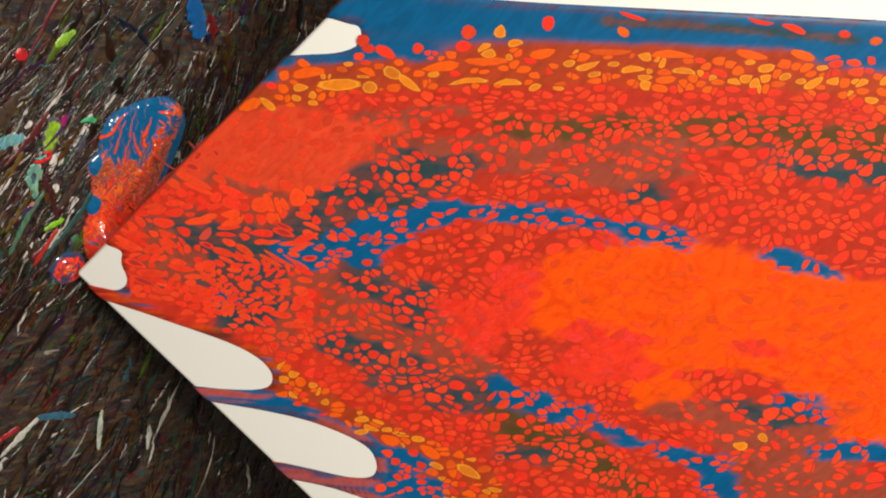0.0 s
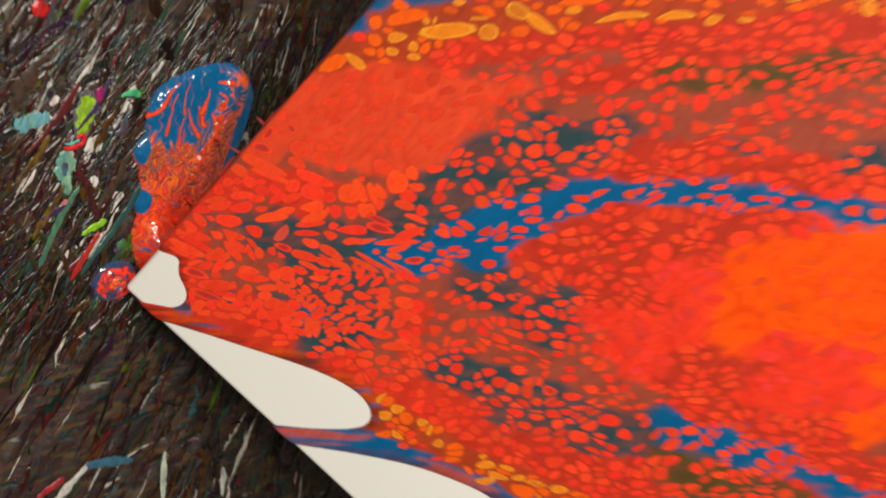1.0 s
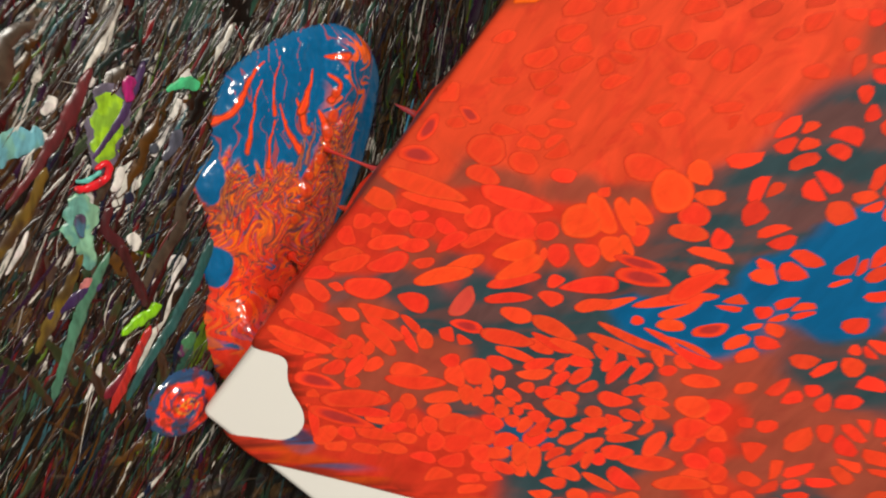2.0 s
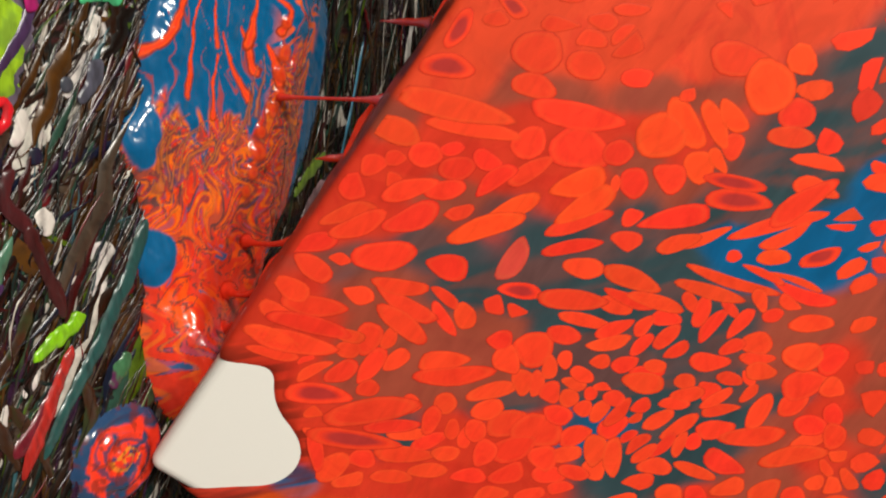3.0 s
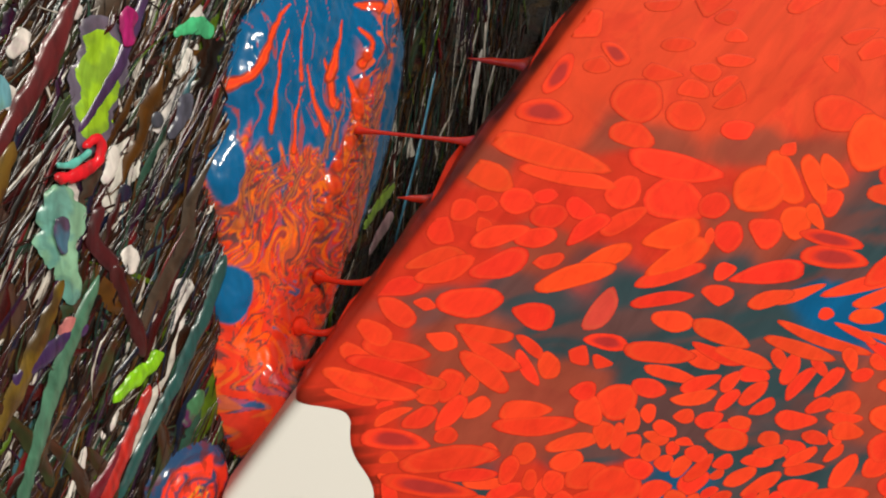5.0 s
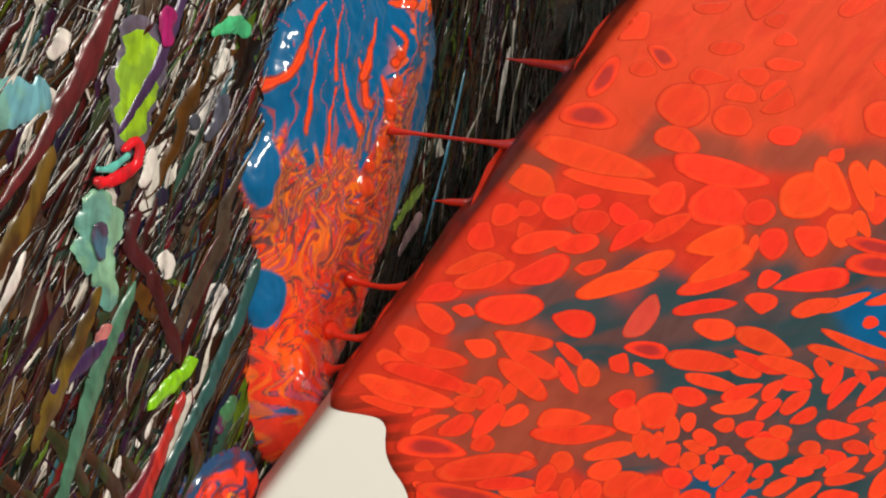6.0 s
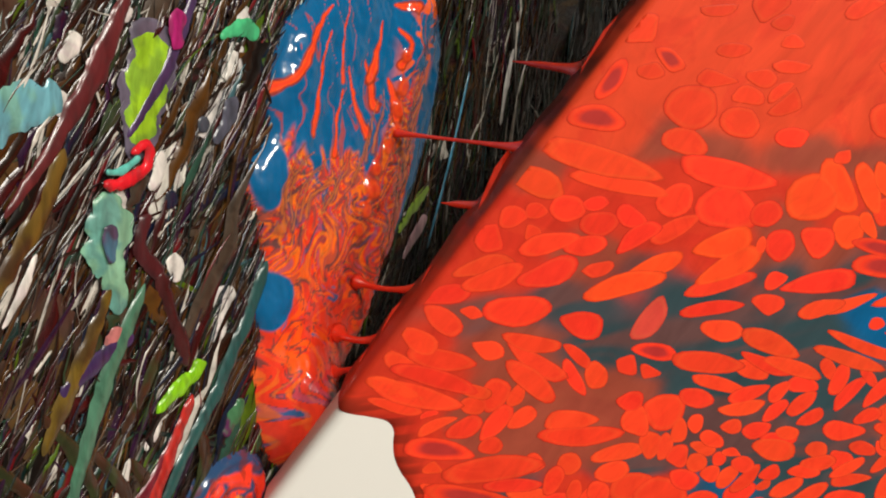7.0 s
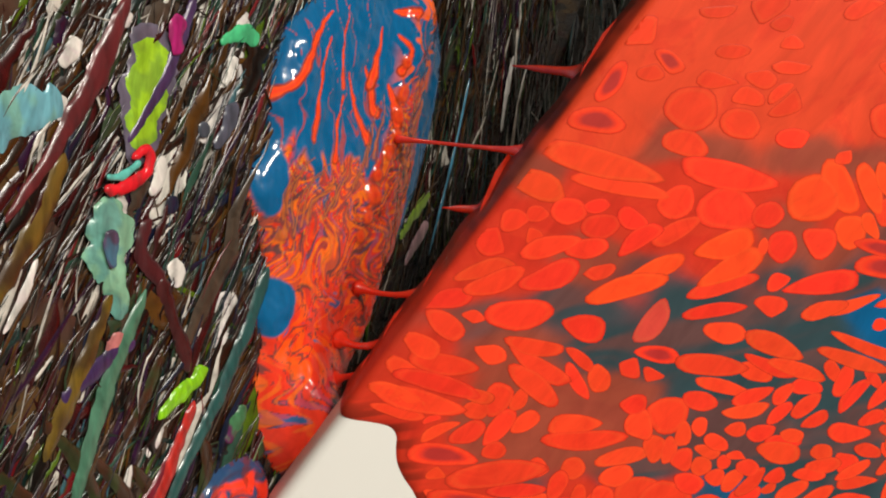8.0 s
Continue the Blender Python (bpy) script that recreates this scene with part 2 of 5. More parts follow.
def strand(rng, x0, x1, y0, y1, long_, wide, tall=0.5, low=-0.0022, high=0.0005):
    x, y = rng.uniform(x0, x1), rng.uniform(y0, y1)
    angle = radians(rng.normal(60 + 24 * min(1, max(0, (x - 0.03) / 0.08)), 9 if rng.random() < 0.8 else 35))
    length, w = long_ * 1.45 * rng.lognormal(0, 0.6), wide * 0.85 * rng.lognormal(0, 0.6)
    n = 9
    s = np.linspace(-0.5, 0.5, n) * length
    bend = rng.normal(0, 0.06) * length * (np.linspace(-1, 1, n) ** 2) + rng.normal(0, 0.35 * w, n)
    line = np.stack([x + s * math.cos(angle) - bend * math.sin(angle), y + s * math.sin(angle) + bend * math.cos(angle)], -1)
    shape = np.array([0.06, 0.35, 0.7, 1.0, 0.9, 0.8, 0.6, 0.3, 0.05]) * rng.uniform(0.4, 1.6, n)
    return ribbon(line, shape * w, min(0.0008, 0.5 * tall * w), rng.uniform(low, high), 5)


def strand_layer(count, seed, box, long_, wide, *lie):
    rng = np.random.default_rng(seed)
    verts, faces = [], []
    for _ in range(count):
        v, q = strand(rng, *box, long_, wide, *lie)
        off = len(verts)
        verts += v
        faces += [tuple(i + off for i in a) for a in q]
    return mesh_of("strand_layer", verts, faces, STRAND)


for count, seed, box, long_, wide, *lie in ((6500, 1, (-0.13, 0.34, -0.33, 0.30), 0.015, 0.0009), (7500, 2, (-0.075, 0.15, -0.03, 0.15), 0.013, 0.00042),
                                      (800, 3, (-0.12, 0.32, -0.32, 0.28), 0.017, 0.0014, 0.25, -0.0014, 0.0), (450, 14, (-0.07, 0.05, -0.01, 0.13), 0.013, 0.0008, 0.4, -0.0004, 0.0008),
                                      (2300, 21, (-0.075, 0.13, -0.03, 0.145), 0.008, 0.00024, 0.8, 0.0003, 0.0011)):
    tagged(part("strand_layer", strand_layer(count, seed, box, long_, wide, *lie), table, "thin dried paint strands in many colours"), kind="stuff")


# ---- single dried drips on the crust ----
def drip(label, colour, widths, *points, height=0.0022, base=0.0008, second=None, name="paint_drip", mat=None, whole=None):
    """A dried drip along a line of places (mm), with half widths (mm)."""
    line = rounded(np.array(points) * 0.001, closed=False, steps=14) if len(points) > 1 else None
    if line is None:
        p = np.array(points[0]) * 0.001
        line = p + np.outer(np.linspace(-1, 1, 9) * widths[0] * 0.001, (0.5, 0.866))
        w = widths[0] * 0.001 * np.sqrt(np.clip(1 - np.linspace(-1, 1, 9) ** 2, 0.02, 1))
    else:
        w = np.interp(np.linspace(0, 1, len(line)), np.linspace(0, 1, len(widths)), widths) * 0.001
        end = np.linspace(0, 1, len(line))
        w = w * np.sqrt(np.clip(np.minimum(end, 1 - end) * 9, 0.03, 1))
        w *= 0.85 + 0.35 * noise2(end * 4, end * 0 + points[0][0], 5)
    v, q = ribbon(line, w, height * 0.22, base, 11)
    v = np.array(v)
    rough = 0.5 * fractal(v[:, 0] * 230, v[:, 1] * 230, 6) + 0.5 * fractal(v[:, 0] * 620, v[:, 1] * 420, 7) - 0.5
    mid = np.repeat(np.array(line), 11, 0)
    v[:, :2] = mid + (v[:, :2] - mid) * (1 + 1.35 * rough)[:, None]
    v[:, 2] += rough * height * 0.14
    c = np.tile(np.array(colour, float), (len(v), 1))
    vein = ramp(fractal(v[:, 0] * 900, v[:, 1] * 300, 8), 0.55, 0.7)[:, None] * 0.45
    c = c * (1 - vein) + (c * 0.35 + 0.02) * vein
    if second is not None:
        k = ramp(fractal(v[:, 0] * 260, v[:, 1] * 160, 9), 0.48, 0.6)[:, None]
        c = c * (1 - k) + np.array(second) * k
    if whole is not None:
        return part(name, mesh_of(name, v, q, mat or DRIP, c), whole, label)
    return tagged(new(name, mesh_of(name, v, q, mat or DRIP, c)), label, "paint drip", "dried drips on the table")


lime_drip = drip("long lime green dried paint drip", (0.30, 0.52, 0.02), (5.4, 5.0, 4.0, 2.0), (-24.3, 108.6), (-25.4, 100.6), (-27.1, 91.1), (-28.4, 87.0), height=0.0020, second=(0.20, 0.36, 0.03))
drip("purple grey rim", (0.12, 0.10, 0.14), (6.2, 5.9, 4.6, 2.6), (-24.0, 111), (-25.4, 100.6), (-27.1, 91.1), (-28.6, 84.5), height=0.0016, name="rim", whole=lime_drip)
red_curl = drip("bright red curled paint drip", (0.62, 0.012, 0.02), (1.1, 1.3, 1.3, 1.1), (-36.9, 81.2), (-33.1, 80.8), (-27.8, 82.6), (-26.0, 85.7), (-27.1, 87.7), (-30.4, 86.2), height=0.0034, base=0.002)
drip("teal line of paint inside a red curl", (0.10, 0.42, 0.36), (0.7, 0.9, 0.7), (-36.4, 83.4), (-33.0, 83.2), (-28.6, 85.6), height=0.0022, base=0.0022, name="inlay", whole=red_curl)
green_drop = drip("sea green dried paint drop with a dark heart", (0.12, 0.30, 0.25), (3.6, 4.6, 5.0, 3.4, 1.6), (-35.0, 79.6), (-35.1, 72.7), (-35.8, 67.4), (-33.3, 61.5), (-32.4, 55.1), height=0.0028, second=(0.20, 0.40, 0.26))
drip("dark plum spot on a green paint drop", (0.07, 0.05, 0.09), (1.0, 2.0, 0.8), (-35.4, 73.5), (-35.6, 70.0), (-35.0, 66.0), height=0.0014, base=0.0022, second=(0.05, 0.12, 0.18), name="heart", whole=green_drop)
drip("pale blue dried paint drop", (0.13, 0.34, 0.40), (3.4, 4.4, 2.6), (-62, 92.6), (-52.8, 95.0), (-44.5, 98.0), height=0.0014, second=(0.16, 0.36, 0.30))
drip("small lime green dried paint drop", (0.22, 0.52, 0.01), (1.3, 1.7, 2.1, 1.9), (-23.2, 31.6), (-18.2, 35.0), (-12.9, 37.3), (-11.4, 40.4), height=0.0032)
drip("dark maroon stick-like paint drip", (0.055, 0.012, 0.012), (2.0, 1.8, 1.7, 1.4), (-22.4, 61.8), (-19.9, 54.1), (-16.5, 45.9), (-15.1, 39.6), height=0.0036)
drip("dark maroon paint drip", (0.06, 0.012, 0.014), (1.6, 2.0, 1.6), (-25.0, 74.0), (-27.1, 67.1), (-21.4, 60.5))
drip("off-white dried paint splash", (0.66, 0.62, 0.58), (2.2, 3.4, 2.0), (-2.5, 55), (-3.7, 49.2), (-5.5, 42), height=0.0012, base=0.0001)
splash_far = drip("off-white dried paint splash", (0.66, 0.62, 0.58), (2.4, 3.4, 2.2), (-6.0, 98), (-8.0, 93), (-11.2, 88), height=0.0012, base=0.0001)
splash_near = drip("off-white dried paint splash", (0.64, 0.62, 0.55), (3.2, 4.0, 2.4), (-17.5, 88), (-20.0, 79), (-23, 72.5), height=0.0012, base=0.0001)
drip("off-white dried paint splash", (0.66, 0.62, 0.58), (2.0, 2.8, 1.6), (-0.5, 107), (-2.5, 102), (-5.2, 97), height=0.0012, base=0.0001)
WHITE = (0.66, 0.62, 0.57)
for wide, *run in ((2.0, (0.8, 114.7), (-1.6, 110.0)), (1.9, (-2.4, 105.5), (-4.2, 99.0)), (1.5, (-22.0, 86.0), (-24.6, 78.4)), (2.0, (-19.6, 64.5), (-17.6, 58.6)), (1.5, (-32.8, 79.6), (-31.6, 74.8)),
                   (1.9, (-45.9, 97.8), (-44.6, 93.6)), (1.6, (-33.0, 108.6), (-34.4, 103.8)), (1.5, (-31.6, 113.8), (-30.6, 109.9)), (1.6, (-41.0, 108), (-44.4, 103)), (1.3, (-12.0, 49.4), (-15.2, 46.2)),
                   (1.5, (-22.3, 29.8), (-26.0, 24.2)), (1.0, (62.2, 119.7), (69.8, 112.7)), (1.0, (-30, 24), (-36, 12)), (0.9, (-50, 70), (-57, 58))):
    drip("off-white dried paint fleck", WHITE, (wide * 0.7, wide, wide * 0.5), run[0], ((run[0][0] + run[1][0]) / 2 + 0.6, (run[0][1] + run[1][1]) / 2), run[1], height=0.0012, base=0.0006)
drip("bright red dried paint strand", (0.42, 0.022, 0.016), (0.9, 1.7, 1.5), (-13.6, 33.0), (-17.6, 25.2), (-22.5, 16.0), (-28.0, 6.0), height=0.0030, base=0.0012)
drip("olive ochre dried paint strand", (0.14, 0.085, 0.012), (1.2, 2.2, 1.4), (-34, 62), (-41, 48), (-50, 32), height=0.0024, second=(0.07, 0.04, 0.012))
drip("olive ochre dried paint strand", (0.12, 0.070, 0.012), (1.0, 2.0, 1.2), (-44, 88), (-50, 76), (-60, 62), height=0.0024, second=(0.06, 0.03, 0.012))
drip("pink dried paint drop", (0.48, 0.16, 0.15), (1.4, 2.0, 1.2), (-32.4, 52.6), (-33.6, 50.0), (-35.4, 48.4), height=0.0016)
drip("magenta dried paint blot", (0.36, 0.015, 0.13), (1.3, 2.0, 1.2), (-17.4, 112.5), (-19.6, 109.4), (-18.2, 105.6), height=0.0016, base=0.0018)
drip("emerald green dried paint smear", (0.06, 0.42, 0.18), (0.9, 1.6, 1.6), (-6.5, 108.0), (0.5, 110.6), (4.4, 108.2), height=0.0018)
drip("slate grey blue dried paint drop", (0.08, 0.08, 0.11), (1.2, 2.2, 1.2), (-2.0, 96.0), (-4.6, 91.0), (-8.2, 86.6), height=0.0020, base=0.0012)
drip("black eye-like paint spot on white", (0.01, 0.012, 0.03), (1.9,), (-19.6, 76.1), height=0.0016, base=0.0009, name="spot", whole=splash_near)
drip("grey paint spot on white", (0.05, 0.055, 0.07), (1.7,), (-11.0, 90.6), height=0.0014, base=0.0009, name="spot", whole=splash_far)
drip("dark teal dried paint strand", (0.02, 0.075, 0.07), (1.3, 1.8, 1.8, 1.6, 1.2), (9.5, 58.5), (3.6, 46.3), (-6.7, 30.3), (-14.9, 19.8), (-22.4, 8.4), height=0.0030)
drip("grey green dried paint strand", (0.06, 0.16, 0.10), (1.0, 1.8, 1.6), (-26.2, 60), (-36.9, 39.7), (-45.7, 16), height=0.0026)
drip("crimson dried paint strand", (0.16, 0.012, 0.022), (1.2, 1.9, 1.8), (-13.2, 32.5), (-19.7, 21.6), (-29.5, 11.5), height=0.0028)
drip("deep purple dried paint drip", (0.045, 0.022, 0.08), (1.4, 2.0, 1.6), (-29.0, 50), (-38.0, 46.9), (-46, 42))
drip("maroon dried paint strand", (0.11, 0.018, 0.02), (1.2, 1.9, 1.7, 1.2), (-29.8, 115.6), (-35.9, 103.6), (-44.4, 91.0), (-56, 77.2), height=0.003)
drip("purple dried paint strand", (0.06, 0.03, 0.09), (1.0, 1.5, 1.2), (-13.5, 117), (-20.2, 102.7), (-30.5, 89), height=0.0028)
drip("striped green and plum paint blob", (0.05, 0.16, 0.07), (1.4, 2.3, 1.6), (2.4, 27.0), (-0.4, 22.9), (-3.0, 19.3), second=(0.10, 0.02, 0.07))
drip("olive green dried paint drop", (0.16, 0.25, 0.03), (1.2, 1.9, 1.2), (77.5, 68.5), (70.4, 63.2), (63.4, 57.0))
drip("pink grey dried paint drop", (0.36, 0.22, 0.24), (1.4, 1.8, 1.0), (77.5, 60), (72.4, 55.2), (66.4, 49))
drip("thin sky blue paint thread", (0.06, 0.27, 0.42), (0.5, 0.6, 0.5), (95.7, 101), (88.5, 77.0), (78.4, 50), height=0.0012, base=0.0012)
drip("thin white dried paint streak", (0.6, 0.58, 0.54), (0.9, 1.4, 0.7), (118, 84), (120, 97), (123, 108), height=0.0012, base=0.0012)
drip("glossy cobalt blue paint drop", (0.003, 0.085, 0.27), (2.5, 5.8, 7.6, 6.8), (64, 207), (70.3, 194.2), (74.5, 184), (78.8, 171.6), height=0.006, mat=PUDDLE)
drip("small round red paint drop", (0.55, 0.02, 0.02), (4.2,), (-52.2, 150.4), height=0.004)
drip("lime green dried paint drop", (0.22, 0.42, 0.03), (2.0, 3.2, 2.0), (-30.5, 157), (-24, 163), (-18, 168.5), height=0.003)
for smear in (((-62, 112), (-56, 104), (-51, 96)), ((-60, 90), (-52, 82), (-47, 72)), ((-62, 74), (-54, 66), (-50, 58)), ((-48, 62), (-44, 52), (-42, 44)), ((-58, 52), (-52, 40), (-48, 30))):
    drip("brown ochre dried paint smear", (0.085, 0.045, 0.015), (2.6, 4.6, 2.4), *smear, height=0.0012, base=0.0, second=(0.05, 0.028, 0.02))
for smear in (((-60, 34), (-52, 24), (-46, 14)), ((-50, 40), (-42, 28), (-38, 18)), ((-40, 30), (-33, 20), (-28, 8)), ((-30, 24), (-24, 14), (-20, 2)), ((-12, 26), (-9, 16), (-14, 4)), ((-22, 46), (-26, 38), (-32, 30))):
    drip("dark maroon brown dried paint smear", (0.045, 0.018, 0.008), (0.8, 1.6, 0.9), *smear, height=0.0014, base=0.0007, second=(0.028, 0.034, 0.012))
drip("white dried paint streak", (0.55, 0.53, 0.48), (1.4, 2.6, 1.8), (-36, -142), (-22, -128), (-9, -115))
drip("pale green dried paint streak", (0.42, 0.46, 0.38), (1.4, 2.4, 1.4), (42.8, -122), (43, -140), (45, -159))
drip("pale dried paint streak", (0.46, 0.46, 0.42), (1.2, 2.2, 1.2), (90, -148), (91, -158), (92, -172))
drip("red dried paint smear", (0.4, 0.02, 0.03), (1.6, 2.4), (-40, -129), (-32, -124), (-24, -120))
drip("blue grey dried paint smear", (0.04, 0.12, 0.18), (2, 3.4, 2), (-12, -115.5), (4, -118), (20, -121.3))


# ---- wet puddle under the canvas's edge ----
RED, ORANGE, YELLOW = np.array((0.90, 0.045, 0.017)), np.array((0.88, 0.110, 0.006)), np.array((0.78, 0.26, 0.02))
BLUE, TEAL, BROWN, NUT = np.array((0.002, 0.098, 0.245)), np.array((0.031, 0.060, 0.070)), np.array((0.24, 0.034, 0.018)), np.array((0.78, 0.075, 0.018))


def puddle_mesh(name, outline, step, height, paint):
    """A heap of liquid paint with a round rim; paint(x, y, depth) gives colours (mm)."""
    line = rounded(outline)
    lo, hi = line.min(0) - 2 * step, line.max(0) + 2 * step
    xs, ys = np.arange(lo[0], hi[0], step), np.arange(lo[1], hi[1], step)
    x, y = np.meshgrid(xs, ys)
    d = inside_depth(x, y, line)
    gy, gx = np.gradient(d, step)
    g = np.hypot(gx, gy) + 1e-6
    keep = np.zeros(d.shape, bool)
    inner = d > 0
    for i in (-1, 0, 1):
        for j in (-1, 0, 1):
            keep |= np.roll(np.roll(inner, i, 0), j, 1)
    rim = keep & ~inner
    x, y = np.where(rim, x - d * gx / g, x), np.where(rim, y - d * gy / g, y)
    z = height(x, y, np.maximum(d, 0))
    z = np.where(rim, -0.5, z)
    idx = -np.ones(d.shape, int)
    idx[keep] = np.arange(keep.sum())
    q = np.stack([idx[:-1, :-1], idx[:-1, 1:], idx[1:, 1:], idx[1:, :-1]], -1).reshape(-1, 4)
    q = q[(q >= 0).all(1)]
    verts = np.stack([x[keep], y[keep], z[keep]], -1) * 0.001
    return mesh_of(name, verts, q, PUDDLE, paint(x[keep], y[keep], np.maximum(d, 0)[keep]))


def curled(x, y, size, strength, seed):
    """Coordinates folded over and over, as stirred paint is."""
    for k in range(4):
        f = 6.283 / (size * 0.72**k)
        x = x + strength * 0.72**k * np.sin(f * y + seed + 1.7 * k)
        y = y + strength * 0.72**k * np.sin(f * x + 2.1 * seed + 0.9 * k)
    return x, y


# runs of orange and red drawn into the blue end, with their half widths, and beads standing along the ridge (mm)
TONGUES = ((((26.9, 116.4), (21, 111.1), (16.5, 102.3), (9, 97.4)), 1.3), (((25.6, 110.6), (23, 103.6), (21.5, 93.4), (20.2, 87.6)), 1.1), (((32.6, 102.4), (36.3, 94.3), (41.4, 85.8)), 1.2),
           (((40, 103.8), (44, 92.7)), 1.7), (((45.7, 113.4), (43.9, 105.2), (41.5, 99.7)), 1.5), (((30.7, 97.1), (29, 89.2), (28.3, 81.8)), 0.9), (((48.8, 99.6), (51.2, 89.6)), 1.8),
           (((59.6, 109.7), (64.8, 104), (61.1, 94.4)), 0.9), (((33, 118), (30.5, 108), (30.7, 99)), 0.6), (((50.3, 117.7), (58.8, 117.5)), 1.5), (((52, 112), (56, 108), (53, 103)), 1.3))
STREAKS = ((((20.5, 81.8), (12.7, 77.2), (12, 66)), 0.8), (((17.3, 84.6), (14, 80.9), (11.5, 70)), 0.6), (((29.4, 75.6), (23, 74.2), (19, 69)), 0.9), (((26, 80), (19, 76), (16, 66)), 0.7),
           (((34, 82), (31, 76), (27, 70)), 0.7), (((42, 90), (40, 82), (37, 75)), 0.8), (((46, 96), (44, 88), (42, 80)), 0.7))
BEADS = ((53.7, 97.5, 2.2), (52.1, 92.1, 2.0), (51, 86.8, 1.7), (48.8, 82.6, 1.9), (43.4, 72.2, 2.3), (44.8, 77.1, 1.6), (41.4, 66.7, 1.8), (39.3, 61.9, 1.6), (54.5, 105.4, 1.5))


def off_line(x, y, line, wide, seed):
    """Distance from a smooth line, in half widths that taper towards both ends."""
    pts = rounded(line, closed=False, steps=6)
    best, along = np.full(x.shape, 1e9), np.zeros(x.shape)
    for i, ((x0, y0), (x1, y1)) in enumerate(zip(pts, pts[1:])):
        dx, dy = x1 - x0, y1 - y0
        t = np.clip(((x - x0) * dx + (y - y0) * dy) / (dx * dx + dy * dy + 1e-9), 0, 1)
        far = np.hypot(x - x0 - t * dx, y - y0 - t * dy)
        along = np.where(far < best, (i + t) / (len(pts) - 1), along)
        best = np.minimum(best, far)
    width = wide * (0.25 + 1.1 * along) * (0.6 + 0.8 * fractal(x * 0.3, y * 0.3, seed, 2))
    return best / width


def marbled(x, y, d):
    """Blue at the far end, orange tongues drawn into it, red nearer the corner, all finely folded."""
    wx = x + 12 * (fractal(x * 0.04, y * 0.04, 11) - 0.5)
    wy = y + 14 * (fractal(x * 0.05, y * 0.04, 13) - 0.5)
    lean = wx - 0.22 * wy
    right = ramp(lean, 24, 33) * ramp(46 - lean, 0, 4)
    edge = ramp(x - (y - 60) * 0.24, 57, 61)
    qx, qy = curled(wx, wy, 19.0, 1.9, 1.0)
    fold = fractal(qx * 0.55, qy * 0.16, 16, 2)
    lx, ly = curled(wx, wy, 15.0, 2.0, 4.0)
    loop = fractal(lx * 0.34, ly * 0.20, 17, 2)
    tongue = fractal((wx * 0.6 + qx * 0.4) * 0.24, qy * 0.028, 15, 2)
    blue = ramp(wy + 24 * (tongue - 0.5) - 20 * right * (1 - edge) + 60 * edge, 81.5, 84)
    c = (RED * 0.8) * np.ones((len(x), 1))
    k = ramp(fold, 0.54, 0.66) * 0.6
    c = c * (1 - k[:, None]) + ORANGE * k[:, None]
    k = ramp(0.045 - np.abs(loop - 0.58), 0.0, 0.02) * 0.9
    c = c * (1 - k[:, None]) + (BROWN * 0.5 + TEAL * 0.35) * k[:, None]
    k = ramp(loop, 0.80, 0.84) * 0.9
    c = c * (1 - k[:, None]) + BLUE * k[:, None]
    k = ramp(0.03 - np.abs(fold - 0.44), 0.0, 0.02) * ramp(y, 50, 74) * 0.85
    c = c * (1 - k[:, None]) + YELLOW * k[:, None]
    k = ramp(0.03 - np.abs(fold - 0.36), 0.0, 0.02) * ramp(y, 55, 76) * 0.8
    c = c * (1 - k[:, None]) + (TEAL * 1.2) * k[:, None]
    phase = fractal(lx * 0.15, ly * 0.075, 18, 2) * 34
    busy = ramp(y, 42, 62)
    for at, low, tint in ((0.0, 0.55, TEAL * 0.7 + BROWN * 0.3), (1.7, 0.62, YELLOW * 0.5 + ORANGE * 0.5), (3.4, 0.80, BLUE * 0.8)):
        k = (ramp(np.sin(phase + at), low, low + 0.25) * busy * 0.62)[:, None]
        c = c * (1 - k) + tint * k
    c = c * (1 - blue[:, None]) + BLUE * blue[:, None]
    line = ramp(0.022 - np.abs(tongue - 0.56), 0.0, 0.012) * blue * (1 - edge) * 0.7
    c = c * (1 - line[:, None]) + (NUT * 0.6) * line[:, None]
    bead = ramp(loop, 0.46, 0.54) * right * ramp(y, 55, 75) * blue * (1 - edge)
    c = c * (1 - bead[:, None]) + ORANGE * bead[:, None]
    low = ramp(34 - y, 0, 16) * ramp(loop, 0.56, 0.60) * 0.6
    c = c * (1 - low[:, None]) + BLUE * low[:, None]
    gold = ramp(20 - x, 2, 7) * ramp(40 - y, 0, 12) * ramp(fold, 0.48, 0.56)
    c = c * (1 - 0.7 * gold[:, None]) + (NUT * 0.6 + YELLOW * 0.3) * 0.7 * gold[:, None]
    spot = ramp(1.0 - np.hypot((x - 9.5) / 6.0, (y - 49) / 7.5) + 0.25 * (fractal(x * 0.3, y * 0.3, 24) - 0.5), 0.0, 0.12)[:, None]
    c = c * (1 - spot) + BLUE * spot
    side = ramp(1.0 - np.hypot((x - 7.5) / 5.0, (y - 79) / 9) + 0.4 * (fractal(x * 0.25, y * 0.15, 25) - 0.5), 0.0, 0.15)[:, None]
    c = c * (1 - side) + BLUE * side
    for i, (line, wide) in enumerate(TONGUES):
        far = off_line(x + 2.2 * (fractal(x * 0.25, y * 0.2, 26) - 0.5), y, line, wide * 0.66, 80 + i)
        for out, tint in ((1.5, NUT * 0.35), (1.0, RED * 0.5 + ORANGE * 0.5), (0.42, RED)):
            k = ramp(out - far, 0.0, 0.3)[:, None] * 0.92
            c = c * (1 - k) + tint * k
